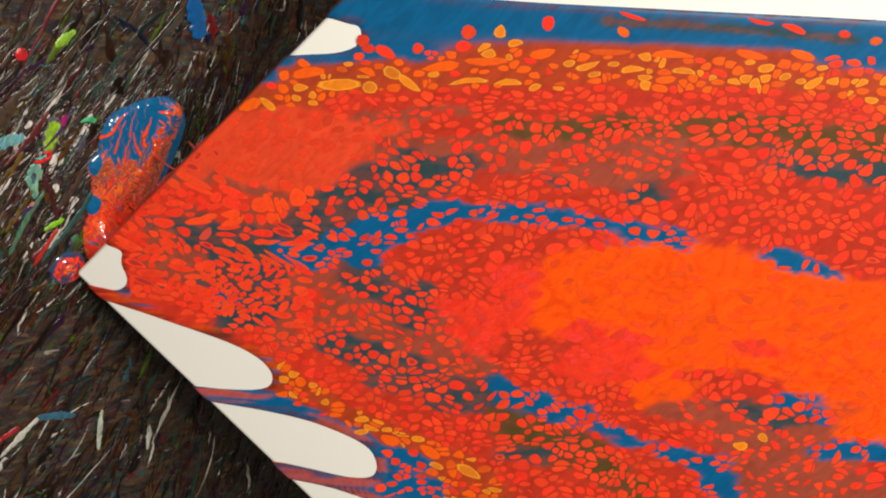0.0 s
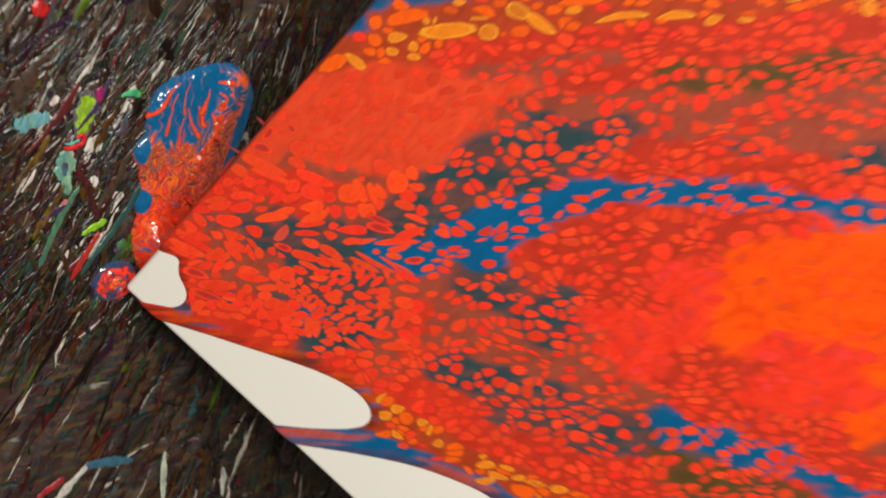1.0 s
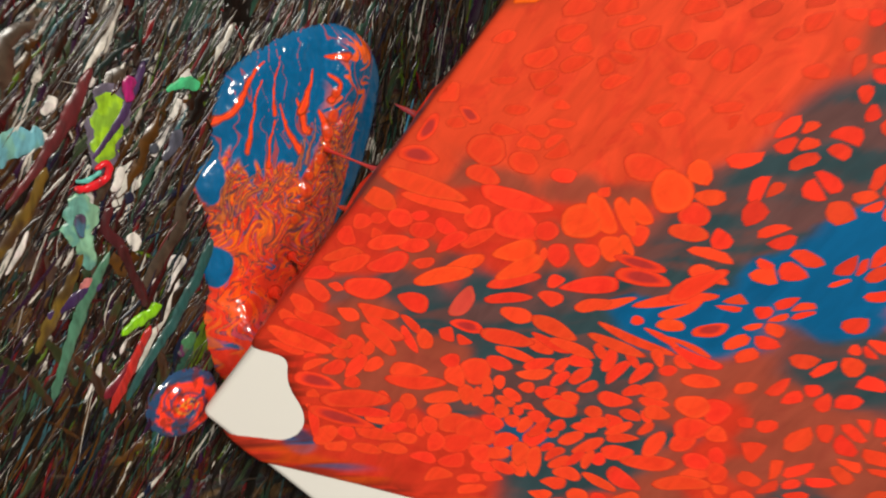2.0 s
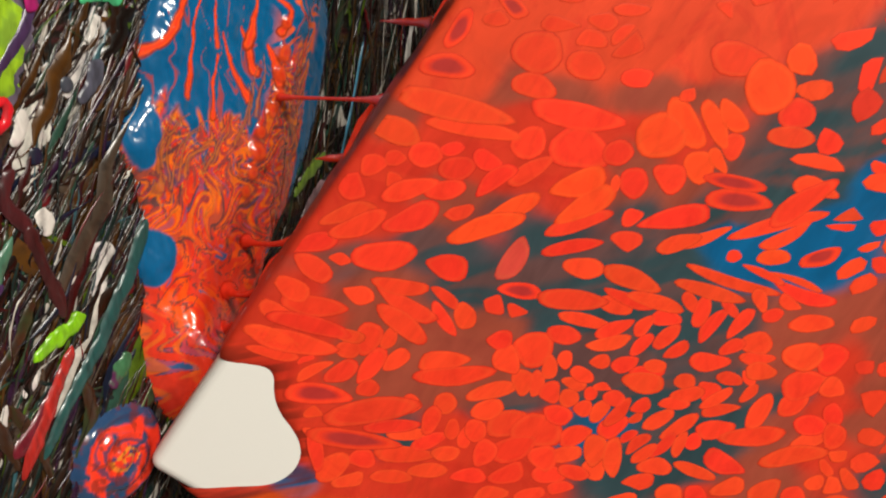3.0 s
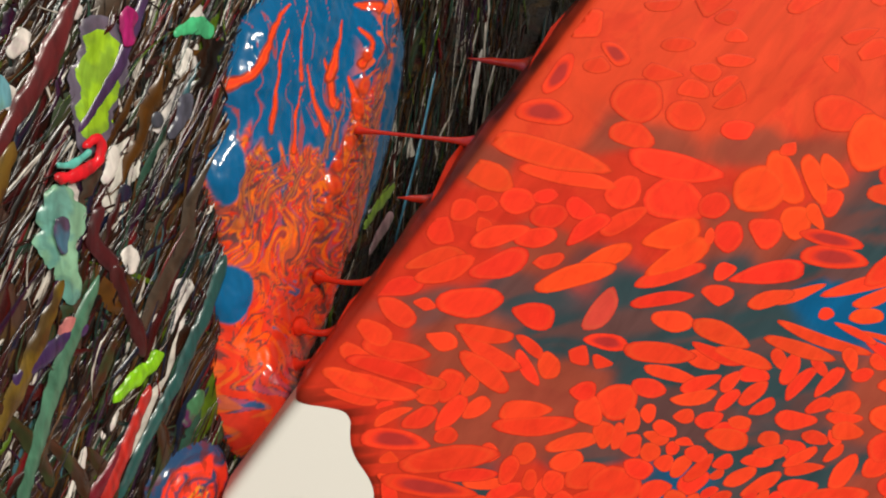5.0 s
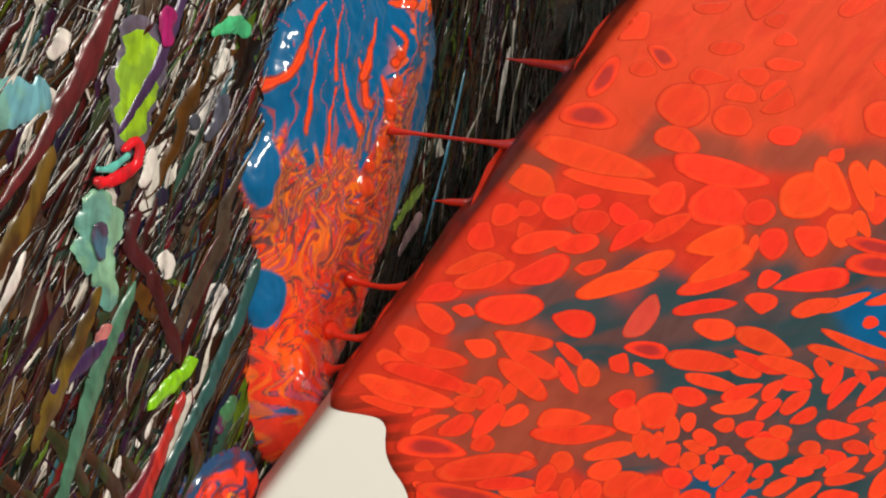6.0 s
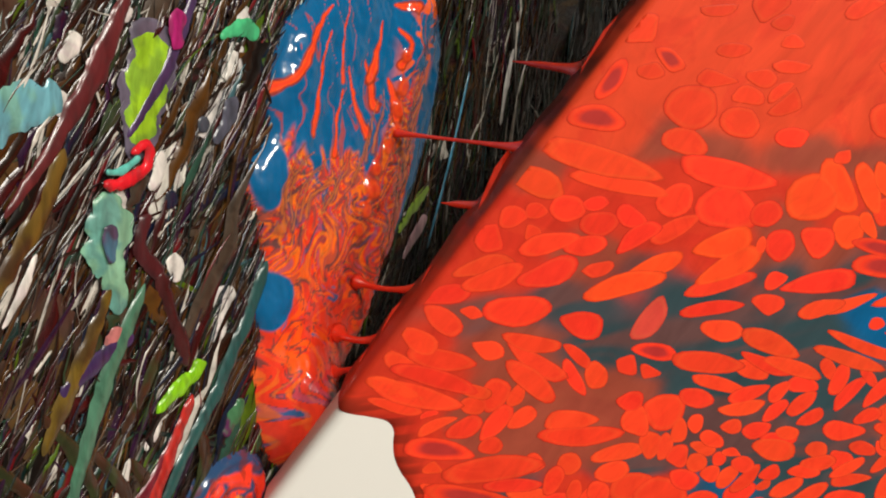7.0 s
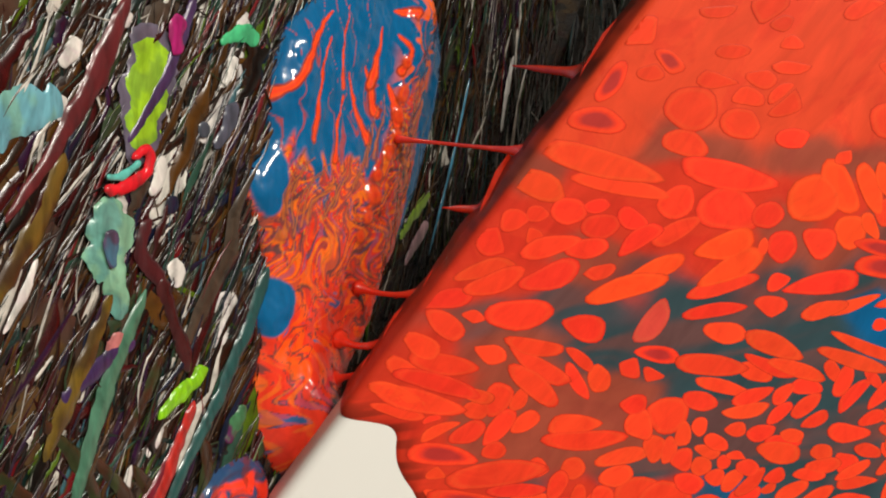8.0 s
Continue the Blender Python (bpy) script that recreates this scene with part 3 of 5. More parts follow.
    for i, (line, wide) in enumerate(STREAKS):
        for shift in (-1.7 + 0.5 * (i % 3), 0.9 - 0.4 * (i % 2)):
            far = off_line(x + shift + 5.0 * (fractal(x * 0.16, y * 0.12, 27 + i) - 0.5), y + shift * 0.8, line, wide * 0.62, 95 + i)
            for out, tint in ((2.0, TEAL * 0.5 + BROWN * 0.4), (0.9, YELLOW * 0.5 + ORANGE * 0.4)):
                k = ramp(out - far, 0.0, 0.8)[:, None] * 0.55
                c = c * (1 - k) + tint * k
    for i, (bx, by, r) in enumerate(BEADS):
        far = np.hypot(x - bx, (y - by) * 0.85) / r
        for out, tint in ((1.2, BROWN * 0.5 + RED * 0.3), (1.0, ORANGE * 0.5 + RED * 0.45), (0.5, RED * 0.8)):
            k = ramp(out - far, 0.0, 0.35)[:, None] * 0.7
            c = c * (1 - k) + tint * k
    return c


def heap(x, y, d):
    z = 4.2 * (1 - np.exp(-d / 2.6)) + 0.5 * (fractal(x * 0.22, y * 0.16, 21) - 0.5) * np.minimum(d, 3)
    ridge = np.exp(-(((x - 47 - (y - 60) * 0.25) / 7) ** 2)) * ramp(y, 20, 45)
    z = z + ridge * (1.6 + 1.6 * fractal(x * 0.35, y * 0.3, 22)) * np.minimum(1, d / 4)
    for bx, by, r in BEADS:
        z = z + 0.5 * np.sqrt(np.clip(1 - (np.hypot(x - bx, (y - by) * 0.85) / (r * 1.1)) ** 2, 0, 1))
    return z + 9.0 * np.exp(-(((x - 21) / 9) ** 2 + ((y - 20) / 13) ** 2)) * np.minimum(1, d / 3)


puddle = tagged(new("paint_puddle", puddle_mesh("paint_puddle", [(13, 109), (9, 97), (9, 88), (4, 81), (3, 75), (7, 67), (8.5, 60), (8, 54), (6.5, 47), (8, 40), (6, 29), (9, 15), (15, 5), (24, 1), (33, 13), (43, 29),
    (51, 43), (62, 57), (71, 74), (76, 90), (79, 108), (73, 121), (60, 128), (44, 127), (28, 121), (18, 115)], 0.34, heap, marbled)),
    "wet puddle of marbled blue, orange and red paint", "paint puddle")


def rosette(x, y, d):
    r = np.hypot((x + 1.5) / 1.45, (y - 1.5) / 1.16) + 4.2 * (fractal(x * 0.16, y * 0.16, 31) - 0.5) + 0.8 * (fractal(x, y, 32) - 0.5)
    c = (BLUE * 0.55 + BROWN * 0.08) * np.ones((len(x), 1))
    k = (ramp(8.6 - r, 0, 0.8) * ramp(fractal(x * 0.22, y * 0.22, 34), 0.36, 0.44))[:, None]
    c = c * (1 - k) + RED * k
    k = (ramp(np.sin(r * 2.6 + 1.6 * np.arctan2(y - 1.5, x + 1.5)), 0.1, 0.6) * ramp(7 - r, 0, 1))[:, None]
    c = c * (1 - k * 0.85) + np.where((r < 3)[:, None], YELLOW, BLUE * 0.4 + BROWN * 0.2) * k * 0.85
    k = ramp(fractal(x * 0.5, y * 0.5, 33), 0.55, 0.62)[:, None] * 0.6
    return c * (1 - k) + BROWN * 0.6 * k


tagged(new("paint_blob", puddle_mesh("paint_blob", [(-15.0, 6), (-10.5, 12.4), (-0.5, 15.0), (8, 11.5), (12.2, 2.4), (8, -7), (-1.5, -11), (-11, -8), (-15.4, -0.5)], 0.4,
    lambda x, y, d: 2.4 * (1 - np.exp(-d / 2.2)) + 0.5 * np.sin(np.hypot(x + 1.5, y - 1.5) * 1.2) * np.minimum(1, d / 3), rosette)),
    "round wet paint blob, red rosette ringed with blue", "paint blob")

# ---- stretched canvas, tipped up on its corner ----
CORNER, SIDE, DEEP = Vector((0.0, 0.0, 0.0075)), 0.62, 0.015
ACROSS, ALONG = Vector((0.47229, -0.54350, 0.69393)), Vector((0.31490, 0.83936, 0.44308))
OUT = ACROSS.cross(ALONG)
canvas = tagged(new("artist_canvas"), "white canvas tipped on its corner, flooded with red and blue paint", "canvas")
canvas.matrix_world = Matrix.Translation(CORNER) @ Matrix((ACROSS, ALONG, OUT)).transposed().to_4x4()


def canvas_body():
    bm = bmesh.new()
    bmesh.ops.create_cube(bm, size=1)
    for v in bm.verts:
        v.co = ((v.co.x + 0.5) * SIDE, (v.co.y + 0.5) * SIDE, (v.co.z - 0.5) * DEEP)
    bmesh.ops.bevel(bm, geom=bm.edges[:], offset=0.0030, segments=4, profile=0.5, affect="EDGES")
    me = bpy.data.meshes.new("stretched_cloth")
    bm.to_mesh(me), bm.free()
    me.materials.append(CANVAS)
    me.polygons.foreach_set("use_smooth", [True] * len(me.polygons))
    return me


part("stretched_cloth", canvas_body(), canvas, "white primed cotton with a fine weave")

# bare places that the paint has not covered, in mm along the two edges
BARE = [
    [(-25, -25), (-25, 32.5), (-6, 32.8), (1.6, 33.2), (6.5, 35.4), (10.6, 37.0), (13.2, 36.2), (15.0, 33.6), (17.2, 31.0), (20.4, 28.9), (24.5, 27.2), (27.8, 25.0), (29.9, 21.6), (29.9, 17.0), (27.0, 12), (19.6, 6.5), (9.7, -0.9), (4, -6), (-4, -25)],
    [(20, -25), (23, -5), (27.5, 0.6), (48, 12.5), (69.7, 24.1), (107.1, 43.6), (130.3, 51.7), (145.2, 50.9), (151.2, 43.3), (146.0, 32.1), (130, 15), (115.2, 1.4), (110, -6), (106, -25)],
    [(124, -25), (128, -4), (133.6, 2.9), (166.3, 28.7), (194.4, 47.1), (227.2, 60.9), (243.5, 59.1), (250.9, 48.9), (240.9, 35.4), (218, 19), (198.7, 5.0), (192, -4), (188, -25)],
    [(208, -25), (211, -4), (218.4, 4.6), (242.9, 21.6), (275.3, 36.5), (298, 33), (300.9, 23.2), (284.3, 3.8), (278, -25)],
    [(-25, 218), (-6, 218.5), (-0.6, 220.1), (8.3, 229.6), (21.3, 245.4), (26.3, 258.5), (19.8, 266.1), (12.3, 262.2), (0.0, 255), (-6, 253), (-25, 252)],
    [(-25, 290), (20, 304), (67.4, 341.5), (149.0, 418.4), (239.9, 504.8), (360, 615), (330, 680), (-25, 680)],
]
PIGMENT = {"R": np.array((0.62, 0.037, 0.015)), "O": np.array((0.92, 0.085, 0.003)), "Y": np.array((0.42, 0.050, 0.014)), "B": BLUE, "D": TEAL, "M": np.array((0.33, 0.062, 0.035)), "N": np.array((0.74, 0.063, 0.021)),
           "G": np.array((0.10, 0.060, 0.018)), "P": np.array((0.84, 0.042, 0.016))}
ANCHORS = []


def stroke(kind, *places, wide=None):
    """A run of one colour in the pour: mm along the canvas's diagonal, and across it; wide: how far it reaches."""
    wide = wide or (7.0 if len(places) == 1 else 60.0)
    ANCHORS.append((kind, *places[0], wide))
    for (s0, d0), (s1, d1) in zip(places, places[1:]):
        n = max(1, round(math.hypot(s1 - s0, d1 - d0) / min(11.0, wide)))
        ANCHORS.extend((kind, s0 + (s1 - s0) * k / n, d0 + (d1 - d0) * k / n, wide) for k in range(1, n + 1))


stroke("M", (55, 38), (59, 34), (62, 22)); stroke("M", (59, 10), (66, 11), (70, 19)); stroke("M", (80, 49), (85, 48)); stroke("M", (80, 14), (86, 19), (92, 18))
stroke("M", (102, 74), (113, 68), wide=11); stroke("M", (132, 67), (138, 66), (146, 63), wide=3.6); stroke("M", (128, 50)); stroke("M", (127, 43), (136, 41))
stroke("M", (157, 3), (156, -2), (157, -8), (154, -21), (149, -32)); stroke("M", (73, 70)); stroke("M", (86, 5)); stroke("M", (53, 14)); stroke("M", (150, 47))
stroke("N", (102, 87), (120, 76), (133, 72), (146, 74), (159, 77), (172, 76)); stroke("N", (96, 76)); stroke("N", (127, 86)); stroke("N", (145, 68)); stroke("N", (86, 86))
stroke("N", (82, 78)); stroke("D", (56, 38), wide=11); stroke("D", (76, 43), (87, 40), (92, 43), wide=11); stroke("D", (104, 39), (109, 39), wide=11)
stroke("D", (127, 40), (142, 37), (152, 46), (163, 42), wide=11); stroke("D", (171, 51), wide=11); stroke("D", (156, 34), wide=11); stroke("D", (87, 27), (95, 21), (102, 19), wide=11)
stroke("D", (103, 28), (114, 23), (119, 28), (128, 28), (132, 24), wide=11); stroke("D", (110, 7), (107, 9), (101, 16), wide=11); stroke("D", (119, 6), (132, 2), (137, 4), (126, 5), wide=11)
stroke("D", (112, 0), (116, -1), (102, 2), wide=11); stroke("D", (106, -11), (118, -5), (114, -0), wide=11); stroke("D", (134, -13), (144, -12), (145, -19), wide=11)
stroke("D", (115, -21), (116, -26), (133, -24), wide=11); stroke("D", (91, -2), wide=11); stroke("D", (62, -7), wide=11); stroke("D", (145, 5), wide=11); stroke("D", (136, -5), wide=11); stroke("D", (154, -12), wide=11)
stroke("B", (152, 24), (162, 23), (170, 22), wide=5); stroke("B", (167, 19), (170, 16), wide=3.6); stroke("B", (148, 27), wide=5); stroke("B", (37, -11), wide=2); stroke("B", (106, -12), (108, -10), wide=5)
stroke("R", (37, 28), (45, 26), (40, 16), (46, 1)); stroke("R", (65, 68), (68, 58), (53, 49)); stroke("R", (74, 61), (87, 65), (93, 60), (98, 53))
stroke("R", (106, 64), (114, 58)); stroke("R", (60, 53), (72, 48)); stroke("R", (90, 42)); stroke("R", (49, -10), (69, -14)); stroke("R", (87, -10), (94, -8), (89, -19))
stroke("R", (166, -10), (165, -29)); stroke("R", (71, -7)); stroke("R", (49, 36)); stroke("R", (114, 47), (110, 43)); stroke("R", (135, 54), (141, 51))
stroke("B", (189, 186), (261, 183), (332, 178), (402, 176), (472, 173), (526, 168)); stroke("B", (225, 190), (332, 190), (436, 186), (525, 181))
stroke("B", (174, 154), (204, 158), (233, 159)); stroke("B", (144, 144), (152, 151))
stroke("B", (188, 33), (219, 45), (249, 54), (287, 57), (325, 56), (347, 56), (369, 50), (392, 48), (414, 46), wide=3.6); stroke("B", (204, 22), (227, 37), wide=3.6)
stroke("B", (473, 35), (507, 28), wide=3.6); stroke("B", (296, -70), (331, -78), (359, -85), (388, -96), (420, -109), (444, -119), (465, -137), wide=6); stroke("B", (534, -98), (564, -100), wide=6)
stroke("B", (500, -70), (516, -75), wide=6); stroke("B", (85, -84), (126, -85), (163, -95), (196, -108), (216, -121), wide=6)
stroke("B", (146, -139), (187, -144), (229, -147), (254, -153), wide=6); stroke("B", (224, -123), (245, -128), wide=6); stroke("D", (360, 182), (437, 180), (505, 175))
stroke("Y", (125, 125), (144, 131), (166, 137), (196, 140), (226, 145), (255, 145), (291, 145), (320, 147), (355, 157), (387, 153), (422, 152), (457, 152), (492, 149), (530, 145))
stroke("Y", (152, 145), (189, 148), (226, 152)); stroke("Y", (280, 153), (316, 159), (369, 162), (421, 162), (473, 163))
stroke("Y", (143, -73), (171, -86), (204, -99), (228, -113), (261, -122), (294, -145)); stroke("R", (196, 125), (244, 129), (299, 134), (371, 131), (441, 135), (511, 131))
stroke("R", (256, 118), (281, 117)); stroke("R", (317, 124), (364, 131)); stroke("N", (131, 99), (170, 108), (207, 105), (226, 115)); stroke("N", (173, 87))
stroke("N", (120, 110), (151, 116)); stroke("M", (226, 101), (282, 100), (337, 95), (391, 100), (426, 106)); stroke("M", (207, 118), (237, 121), (270, 126))
stroke("M", (341, 84), (374, 86), (410, 95)); stroke("G", (296, 112), (329, 115), (365, 120), (382, 122), (408, 116))
stroke("G", (439, 119), (471, 119), (495, 118), (534, 116)); stroke("G", (425, 122), (450, 114), (505, 125)); stroke("D", (470, 99), (498, 94), (537, 92), wide=11)
stroke("D", (331, 76), wide=11); stroke("D", (393, 72), wide=11); stroke("D", (237, 97), (264, 88), wide=11); stroke("D", (181, 62), (204, 69), (226, 73), (249, 79), (271, 85), wide=11)
stroke("D", (188, -40), (208, -50), (228, -62), (260, -76), (288, -71), wide=11); stroke("D", (212, -75), (236, -74), wide=11); stroke("D", (239, -19), (250, 2), wide=11); stroke("D", (204, 4), wide=11)
stroke("M", (184, -15), (188, -7), (172, -26)); stroke("M", (228, -34), (204, -25)); stroke("M", (259, -26), (279, -54)); stroke("R", (128, -38))
stroke("R", (168, -58), (196, -76), (236, -93)); stroke("R", (283, 71), (320, 71), (357, 68), (394, 62), (431, 60)); stroke("R", (429, 84), (465, 76), (501, 74), (541, 68))
stroke("R", (467, 56), (522, 47), (545, 40)); stroke("R", (338, 88)); stroke("R", (463, 97), (427, 97)); stroke("R", (246, 26), (284, 38), (322, 34))
stroke("R", (258, 7), (285, 0)); stroke("R", (306, -31), (326, -51), (347, -67)); stroke("R", (371, -85), (406, -89), (435, -100)); stroke("R", (385, -69))
stroke("R", (280, 47), (340, 46)); stroke("P", (266, -11), (305, -9), (294, -32), (275, -29), wide=12); stroke("P", (359, -24), (390, -31), wide=12); stroke("P", (346, -50), (396, -53), wide=12)
stroke("P", (470, -33), wide=12); stroke("P", (304, 9), wide=12); stroke("O", (342, 19), (371, 25), (397, 29), (434, 27), (471, 25), (509, 13), (546, 6))
stroke("O", (328, -6), (343, -13), (381, -5), (419, -9), (456, -7), (494, -13), (531, -19)); stroke("O", (422, -41), (459, -39), (497, -41))
stroke("O", (404, -63), (423, -62)); stroke("O", (517, -52), (551, -54)); stroke("O", (531, -77), (562, -85)); stroke("O", (529, -3), (554, -26))
stroke("R", (442, -53), (480, -57)); stroke("M", (425, -76), (456, -82), (477, -98), (506, -117), (488, -127)); stroke("M", (525, -120), (545, -121), (568, -123))
stroke("M", (531, -77), (510, -86)); stroke("G", (309, -102), (333, -111), (369, -118), (390, -130), (410, -137)); stroke("R", (293, -114), (318, -132), (351, -142))
stroke("R", (269, -104), (228, -97)); stroke("R", (396, -111), (430, -135)); stroke("D", (349, -114), (310, -121), wide=11); stroke("D", (474, -72), (501, -78), wide=11)
stroke("R", (566, -113))


def pour(u, v):
    """The ground colour of the pour, and the weight of each pigment, at places in mm."""
    s, d = (u + v) * 0.70711, (v - u) * 0.70711
    calm = (1 - 0.8 * ramp(d, 115, 140)) * (0.3 + 0.7 * ramp(s, 140, 220))
    s2 = s + (16 + 14 * ramp(s, 240, 320)) * (fractal(s * 0.05, d * 0.09, 41) - 0.5) * calm
    d2 = d + (12 * (fractal(s * 0.04, d * 0.08, 42) - 0.5) + (4 + 5 * ramp(s, 180, 260)) * (fractal(s * 0.12, d * 0.25, 43) - 0.5)) * calm
    total, weights = 1e-30, {}
    for kind, a, b, wide in ANCHORS:
        far = ((s2 - a) * 0.62) ** 2 + (d2 - b) ** 2
        w = np.exp(-far / (wide * wide)) / (far + 10) ** 4
        total = total + w
        weights[kind] = weights.get(kind, 0) + w
    c = sum(PIGMENT[k] * (w / total)[..., None] for k, w in weights.items())
    thick = (weights["R"] / total * ramp(s, 170, 250))[..., None]
    c = c * (1 - thick) + (PIGMENT["R"] * 0.66 + BROWN * 0.28) * thick
    return c, {k: w / total for k, w in weights.items()}


def folded(a, b, lift):
    """From mm on the unrolled cloth to the canvas's own metres: past the edges it turns down the sides."""
    r = 1.1
    ra, rb = np.sqrt(a * a + r * r), np.sqrt(b * b + r * r)
    u, v, w = 0.5 * (a + ra), 0.5 * (b + rb), 0.5 * (a - ra) + 0.5 * (b - rb)
    na, nb = 0.5 * (1 - a / ra), 0.5 * (1 - b / rb)
    n = np.stack([-na, -nb, 1 - np.maximum(na, nb)], -1)
    n /= np.linalg.norm(n, axis=-1, keepdims=True)
    return (np.stack([u, v, w], -1) + n * np.asarray(lift)[..., None]) * 0.001


def film_mesh():
    grow = [-13.5]
    while grow[-1] < 612:
        grow.append(grow[-1] + (0.75 if grow[-1] < 45 else min(3.2, 0.75 + (grow[-1] - 45) * 0.012)))
    g = np.array(grow)
    a, b = np.meshgrid(g, g)
    bare = np.full(a.shape, -1e9)
    for line in BARE:
        bare = np.maximum(bare, inside_depth(a, b, rounded(line, steps=6)))
    d = np.minimum(-bare, 400.0)
    d = np.minimum(d, np.minimum(a, b) + 13.6 + 1.5 * np.sin(np.maximum(a, b) * 0.25))
    d = np.where((a < -0.5) & (b < -0.5), -5, d)
    gy, gx = np.gradient(d, g, g)
    size = np.hypot(gx, gy) + 1e-6
    inner = d > 0
    keep = inner.copy()
    for i in (-1, 0, 1):
        for j in (-1, 0, 1):
            keep |= np.roll(np.roll(inner, i, 0), j, 1)
    keep[[0, -1]] = False
    keep[:, [0, -1]] = False
    rim = keep & ~inner
    a, b = np.where(rim, a - np.clip(d, -4, 0) * gx / size, a), np.where(rim, b - np.clip(d, -4, 0) * gy / size, b)
    lift = np.where(rim, 0.03, 0.9 * (1 - np.exp(-np.maximum(d, 0) / 1.1)) + 0.06)
    lift = lift + np.where(rim, 0, ramp(-a, 0.3, 4.0) * (0.3 + 1.2 * fractal(b * 0.11, a * 0.05, 53, 2)) * ramp(b, 30, 45))
    place = folded(a, b, lift)
    colour, _ = pour(a, b)
    s, t = (a + b) * 0.7071, (b - a) * 0.7071
    # Turned-down sides: brown streaks, plus shade put into the colour; redder near the corner.
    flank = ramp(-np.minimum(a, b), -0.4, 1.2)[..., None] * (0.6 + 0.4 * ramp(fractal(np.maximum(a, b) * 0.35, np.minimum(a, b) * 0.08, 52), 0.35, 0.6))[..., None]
    red_flank = (ramp(95 - b, 0, 45) * ramp(a, -9, -2))[..., None]
    colour = colour * (1 - flank) + (BROWN * 0.45 * (1 - red_flank) + RED * 0.62 * red_flank) * flank
    vein = (ramp(fractal(s * 0.035 + 0.02 * t, t * 0.22 + 3 * fractal(s * 0.03, t * 0.05, 58), 54), 0.42, 0.66) * ramp(0.5 - colour[..., 0], 0.0, 0.2) * ramp(0.13 - colour[..., 2], 0.0, 0.05))[..., None]
    colour = colour * (1 - 0.38 * vein) + (PIGMENT["M"] * 0.85) * 0.38 * vein
    run = ramp(7.0 - d, 0, 5)[..., None] * ramp(fractal(s * 0.05, t * 0.9, 51), 0.45, 0.6)[..., None] * 0.6
    colour = colour * (1 - run) + BROWN * 0.5 * run
    low = ramp(9.5 - d, 0, 4) * ramp(a - 1.6 * b, -6, 4)
    for seed, cut, tint in ((55, 0.47, ORANGE * 0.75), (56, 0.58, BROWN * 0.6), (57, 0.70, BLUE)):
        k = (low * ramp(fractal(s * 0.02, t * 0.30, seed, 2), cut, cut + 0.12) * 0.6)[..., None]
        colour = colour * (1 - k) + tint * k
    idx = -np.ones(d.shape, int)
    idx[keep] = np.arange(keep.sum())
    q = np.stack([idx[:-1, :-1], idx[:-1, 1:], idx[1:, 1:], idx[1:, :-1]], -1).reshape(-1, 4)
    q = q[(q >= 0).all(1)]
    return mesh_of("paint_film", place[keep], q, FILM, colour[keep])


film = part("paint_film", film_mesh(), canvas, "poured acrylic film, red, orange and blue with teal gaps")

# ---- the cells that opened in the pour ----
CELLS = []
ORANGE_RED, FAINT, ROSE = RED * 0.7 + ORANGE * 0.35, NUT * 0.3 + RED * 0.66, RED * 0.72 + np.array((0, 0.03, 0.03))
GOLD = np.array((0.80, 0.22, 0.012))


def cell(u, v, a, b, angle, core=False, tint=None, outline=None):
    """A cell: its place and half axes in mm, its lie in degrees; an outline of its own instead of the oval."""
    CELLS.append((u, v, a, b, angle, core, tint, outline))


cell(3.8, 127.1, 5.0, 2.2, 90, core=True); cell(6.0, 119.1, 6.8, 2.7, -149, core=True); cell(21.1, 133.1, 6.3, 4.6, -146, tint=FAINT); cell(24.6, 126.6, 5.7, 2.7, -159, tint=FAINT)
cell(12.5, 112.5, 13.6, 3.2, -159); cell(19.0, 111.1, 11.4, 2.1, -156); cell(4.8, 100.9, 6.5, 3.0, -164); cell(4.8, 91.7, 3.5, 2.4, -135)
cell(8.1, 95.6, 2.8, 1.8, -145); cell(13.2, 100.0, 4.0, 3.2, -156); cell(21.2, 101.6, 4.8, 2.7, -137); cell(25.9, 106.8, 3.9, 2.3, -169)
cell(29.6, 104.5, 5.7, 2.2, -112); cell(31.4, 115.8, 4.5, 3.6, -94); cell(35.3, 110.8, 6.1, 2.2, -116); cell(6.3, 79.1, 7.3, 2.2, -131)
cell(9.7, 77.8, 7.1, 2.6, -124); cell(14.9, 91.7, 6.8, 2.4, -131); cell(21.7, 96.0, 5.3, 2.2, -135); cell(19.1, 86.0, 7.6, 2.8, -122)
cell(36.8, 100.5, 7.9, 2.2, -118, tint=ORANGE_RED); cell(34.3, 94.2, 9.7, 2.6, -127, tint=ORANGE_RED); cell(36.7, 126.6, 11.6, 3.1, -158); cell(41.8, 121.3, 7.5, 5.0, -151)
cell(49.4, 125.2, 3.8, 3.0, -119); cell(56.8, 121.7, 3.8, 3.4, 95); cell(53.3, 119.2, 2.0, 1.2, 120); cell(46.4, 114.4, 7.4, 2.9, -127, tint=ORANGE_RED)
cell(50.7, 111.1, 8.7, 2.7, -114, tint=ORANGE_RED); cell(51.5, 106.9, 8.5, 2.0, -127); cell(55.9, 134.3, 6.1, 5.5, -164, tint=ORANGE_RED); cell(58.8, 139.0, 7.4, 3.3, 158, tint=ORANGE_RED)
cell(64.5, 143.1, 6.8, 2.2, 153, tint=ORANGE_RED); cell(66.7, 146.7, 4.8, 2.5, 162, tint=ORANGE_RED); cell(70.9, 141.4, 3.3, 2.7, 127); cell(67.1, 133.2, 4.0, 3.7, -170, tint=ORANGE_RED)
